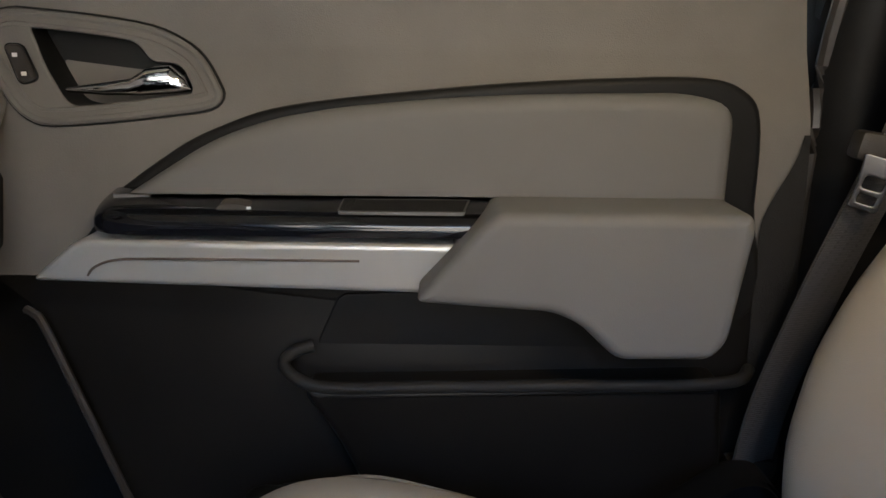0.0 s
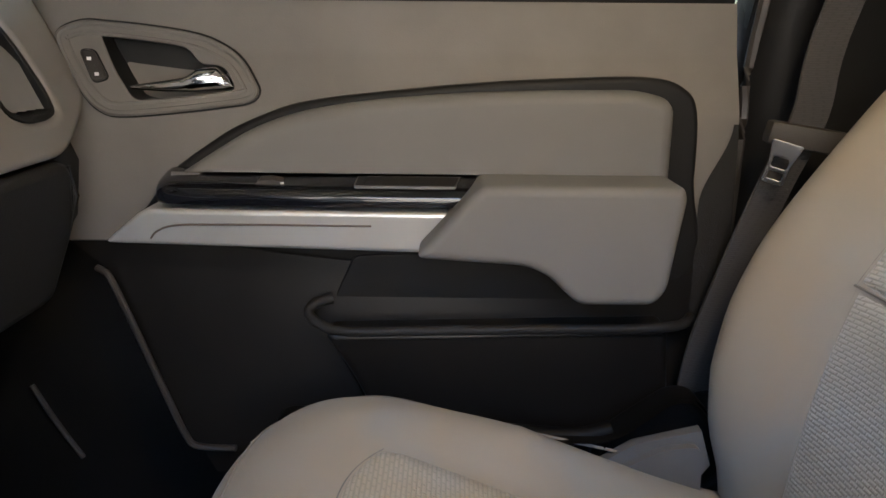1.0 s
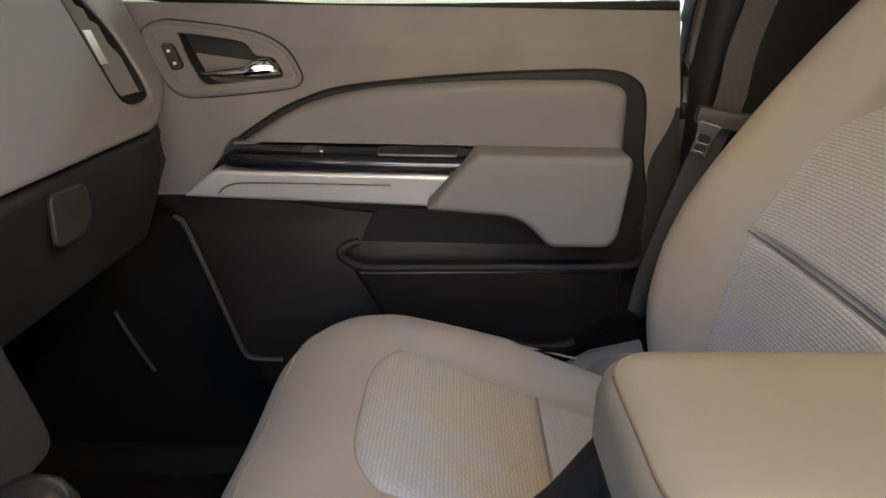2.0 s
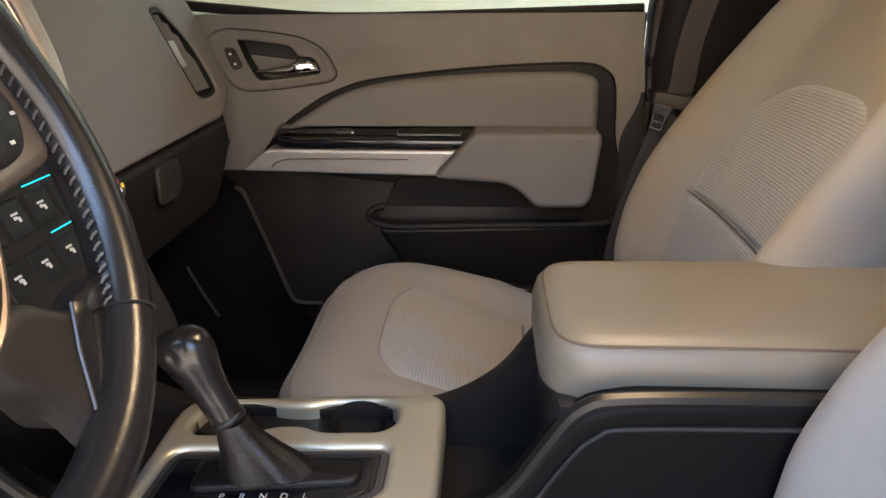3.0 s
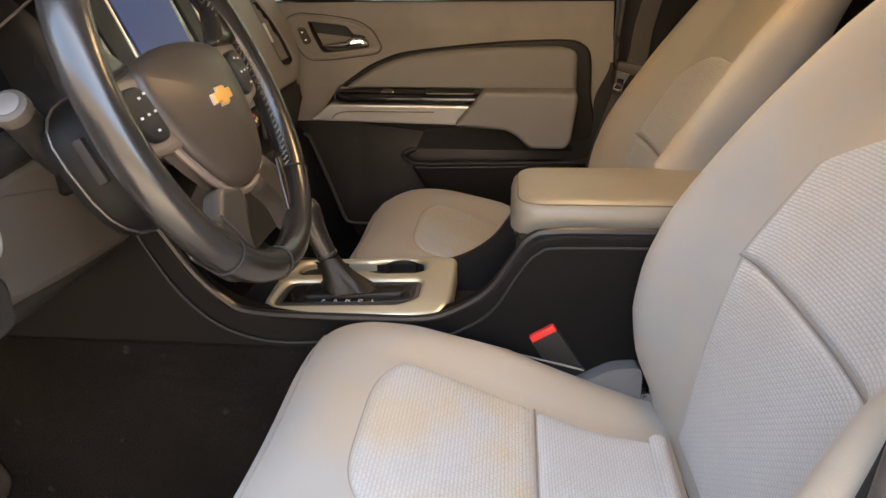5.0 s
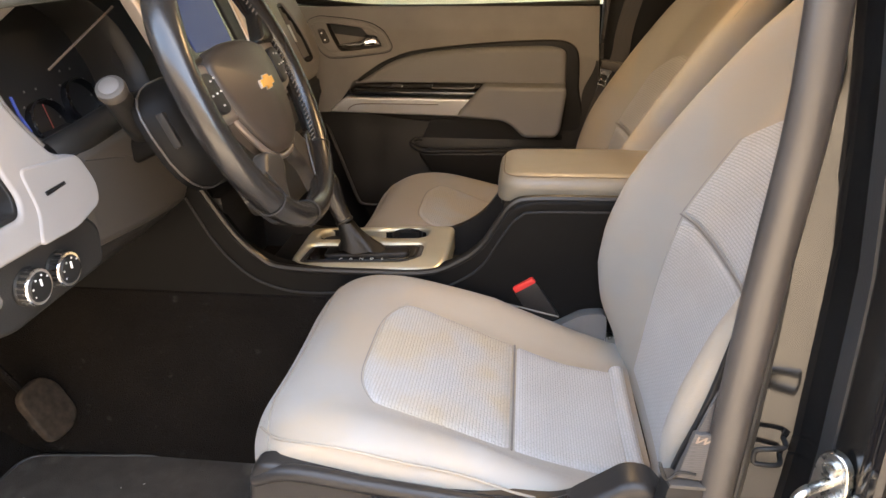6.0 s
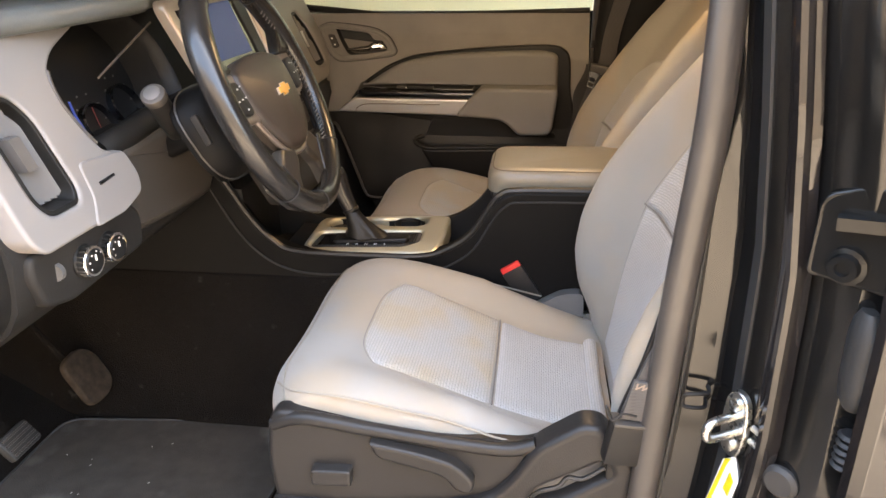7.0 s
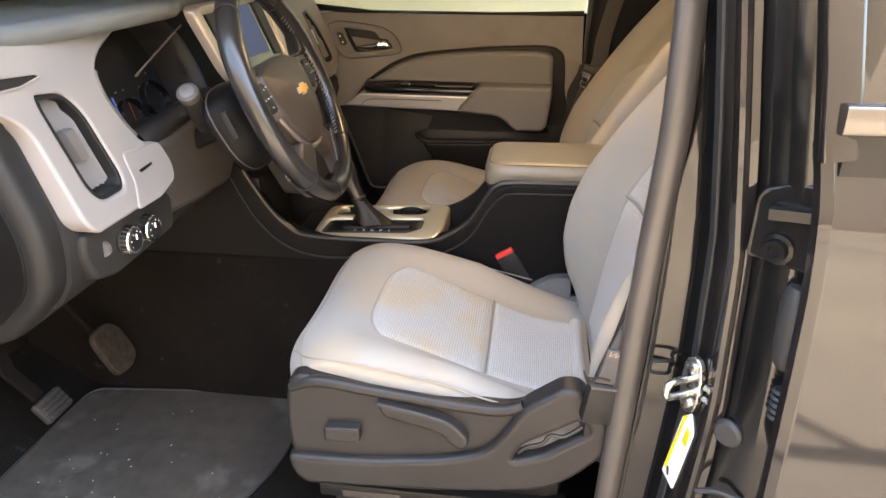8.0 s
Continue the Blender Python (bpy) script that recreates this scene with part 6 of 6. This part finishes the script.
lb = part("label", plate(lo_, lab, 0.0034, 0.0006), M_WHITE, bp, "white and yellow tyre information label")
part("label_band", plate(rounded([(0.004, 0.955), (0.012, 0.955), (0.034, 1.06), (0.040, 1.075), (0.028, 1.066)], 0.001), lab, 0.0042, 0.0003), M_YELLOW, lb)
part("label_block", plate(rounded([(0.040, 1.030), (0.054, 1.030), (0.058, 1.056), (0.046, 1.060)], 0.001), lab, 0.0042, 0.0003), M_YELLOW, lb)
part("label_mark", turned([(0, 0.007), (0.0006, 0.007)], lab(0.020, 0.957, 0.0036), (-1, 0, 0), 14), M_DARK, lb)
# rear door hinge, wiring boot and plug in the gap
hg = rounded([(0.488, 1.345), (0.488, 1.425), (0.520, 1.445), (0.56, 1.445), (0.56, 1.345)], 0.012)
hin = part("hinge", plate(hg, lambda u, v, w: Vector((u - 0.6 * w, -0.824 - 0.9 * max(0, u - 0.500) - w, v)), 0.016, 0.004), M_JAMB, bp, "black painted rear door hinge")
part("hinge_arm", sweep([(0.490, -0.856, 1.408), (0.53, -0.876, 1.412), (0.58, -0.89, 1.418)], slab(0.014, 0.012)), M_JAMB, hin)
part("hinge_bolt", turned([(0, 0.018), (0.003, 0.018), (0.004, 0.0135), (0.012, 0.0125), (0.012, 0.007), (0.008, 0.006), (0.008, 0.001)], (0.506, -0.858, 1.366), (-0.65, -0.76, 0), 14), M_JAMB, hin)
part("wiring_boot", loft([[Vector((0.532 + 0.4 * (1.275 - z) * 0.12 + a * s, -0.872 - b * s, z)) for a, b in circle(0.013, 12, 0.02)] for z, s in ((1.222, 0.55), (1.230, 0.85), (1.25, 1), (1.30, 1), (1.318, 0.85), (1.328, 0.5))]), M_RUBBER, bp, "grey rubber wiring boot")
for k in range(5):
    part("boot_ring", turned([(-0.003, 0.009), (0, 0.012), (0.003, 0.009)], (0.541, -0.876, 1.19 - 0.009 * k), (0, 0, 1), 12), M_RUBBER, bp)
part("plug", turned([(0, 0.020), (0.004, 0.020), (0.008, 0.015), (0.008, 0.001)], (0.507, -0.833, 1.090), (-0.68, -0.73, 0), 18), M_RUBBER, bp, "round rubber plug")
part("check_strap", sweep(curve([(0.480, -0.838, 0.990), (0.502, -0.850, 1.004), (0.53, -0.866, 1.006)], 4), circle(0.004, 6)), M_RUBBER, bp)

# rear door, closed, seen along its front edge
rd = thing("door_2", "closed gloss black rear door with window", "vehicle door", (1.0, -0.9, 0.6))
DY = ((0.58, 0.03), (0.75, 0.008), (0.95, 0.0), (1.15, -0.004), (1.30, -0.006), (1.42, -0.004), (1.455, 0.004), (1.475, 0.012), (1.495, 0.012))
rings = []
for z in np.linspace(0.58, 1.495, 30):
    e = interp(EX, z)
    dy = interp(DY, z)
    rings.append([Vector((x + (e * (1 if x < 0.8 else 0.4)), y + dy, z)) for x, y in ((0.575, -0.858), (0.560, -0.876), (0.549, -0.888), (0.545, -0.896), (0.549, -0.905), (0.560, -0.909), (0.563, -0.908), (0.70, -0.916), (1.0, -0.922), (1.30, -0.922), (1.52, -0.915), (1.52, -0.80), (0.575, -0.80))])
part("skin", loft(rings), M_PAINT, rd, "gloss black painted door skin", sharp=30)
# metal on the gloss black moulding stands for bright sky mirrored in it
part("belt_moulding", sweep([(0.520, -0.899, 1.5225), (0.8, -0.907, 1.5265), (1.5, -0.907, 1.532)], rounded([(-0.012, -0.015), (-0.012, 0.010), (-0.004, 0.015), (0.012, 0.015), (0.012, -0.015)], 0.005, 3), up=(0, 0, 1)), M_TRIM, rd, "gloss black belt moulding")
# added black strip draws the shade below the moulding
part("belt_strip", sweep([(0.530, -0.892, 1.488), (0.8, -0.900, 1.492), (1.5, -0.900, 1.498)], slab(0.02, 0.044), up=(0, 0, 1)), M_JAMB, rd, "black strip for the shade under the moulding")
wf_ = part("window_frame", sweep([(0.528, -0.890, 1.48), (0.518, -0.884, 1.55), (0.506, -0.872, 1.63), (0.470, -0.806, 1.92)], rounded([(-0.018, -0.014), (0.018, -0.014), (0.018, 0.014), (-0.018, 0.014)], 0.006, 3), up=(0, 1, 0)), M_PAINT, rd, "gloss black window frame")
part("window_glass", loft([[Vector((x0, -0.886, 1.49)), Vector((x1, -0.788, 1.92)), Vector((x1, -0.782, 1.92)), Vector((x0, -0.880, 1.49))] for x0, x1 in ((0.53, 0.475), (1.0, 0.97), (1.50, 1.47))]), M_GLOSS, rd, "dark privacy glass")

# roof skin above the cab
single("roof_skin", loft([[Vector((x, y, z + dz)) for y, z in ((-0.72, 1.92), (-0.62, 1.965), (-0.06, 1.995), (0.50, 1.965), (0.60, 1.92), (0.50, 1.955), (-0.06, 1.985), (-0.62, 1.953))] for x, dz in ((-0.18, -0.04), (0.0, 0.0), (0.7, 0.012), (1.60, -0.02))]), M_PAINT, "gloss black roof panel of the cab", "roof", "structure")

# driver's door, swung open beside the doorway
dd = thing("door_3", "open driver door with charcoal inner trim", "vehicle door", (-0.80, -0.95, 0.6))
dm = Matrix.Translation((-0.80, -0.95, 0.0)) @ pose(0, 0, 0, 0, 0, -72)


def swung(bm):
    bmesh.ops.transform(bm, matrix=dm, verts=bm.verts)
    return bm


part("panel", swung(block((1.10, 0.10, 0.92), (0.56, 0.0, 1.04), 0.03)), M_DARK, dd, "charcoal inner door trim")
part("armrest", swung(block((0.55, 0.07, 0.12), (0.66, 0.08, 1.18), 0.025)), M_GREY, dd, "grey door armrest")
part("insert", swung(block((0.62, 0.02, 0.11), (0.66, 0.055, 1.31), 0.01)), M_GREY, dd)
part("skin", swung(block((1.12, 0.03, 0.96), (0.56, -0.06, 1.03), 0.012)), M_PAINT, dd, "gloss black outer skin")
part("window_frame", swung(sweep([(0.02, 0, 1.50), (0.50, 0.06, 1.80), (1.02, 0.09, 1.91), (1.09, 0.0, 1.50)], circle(0.022, 8))), M_PAINT, dd)
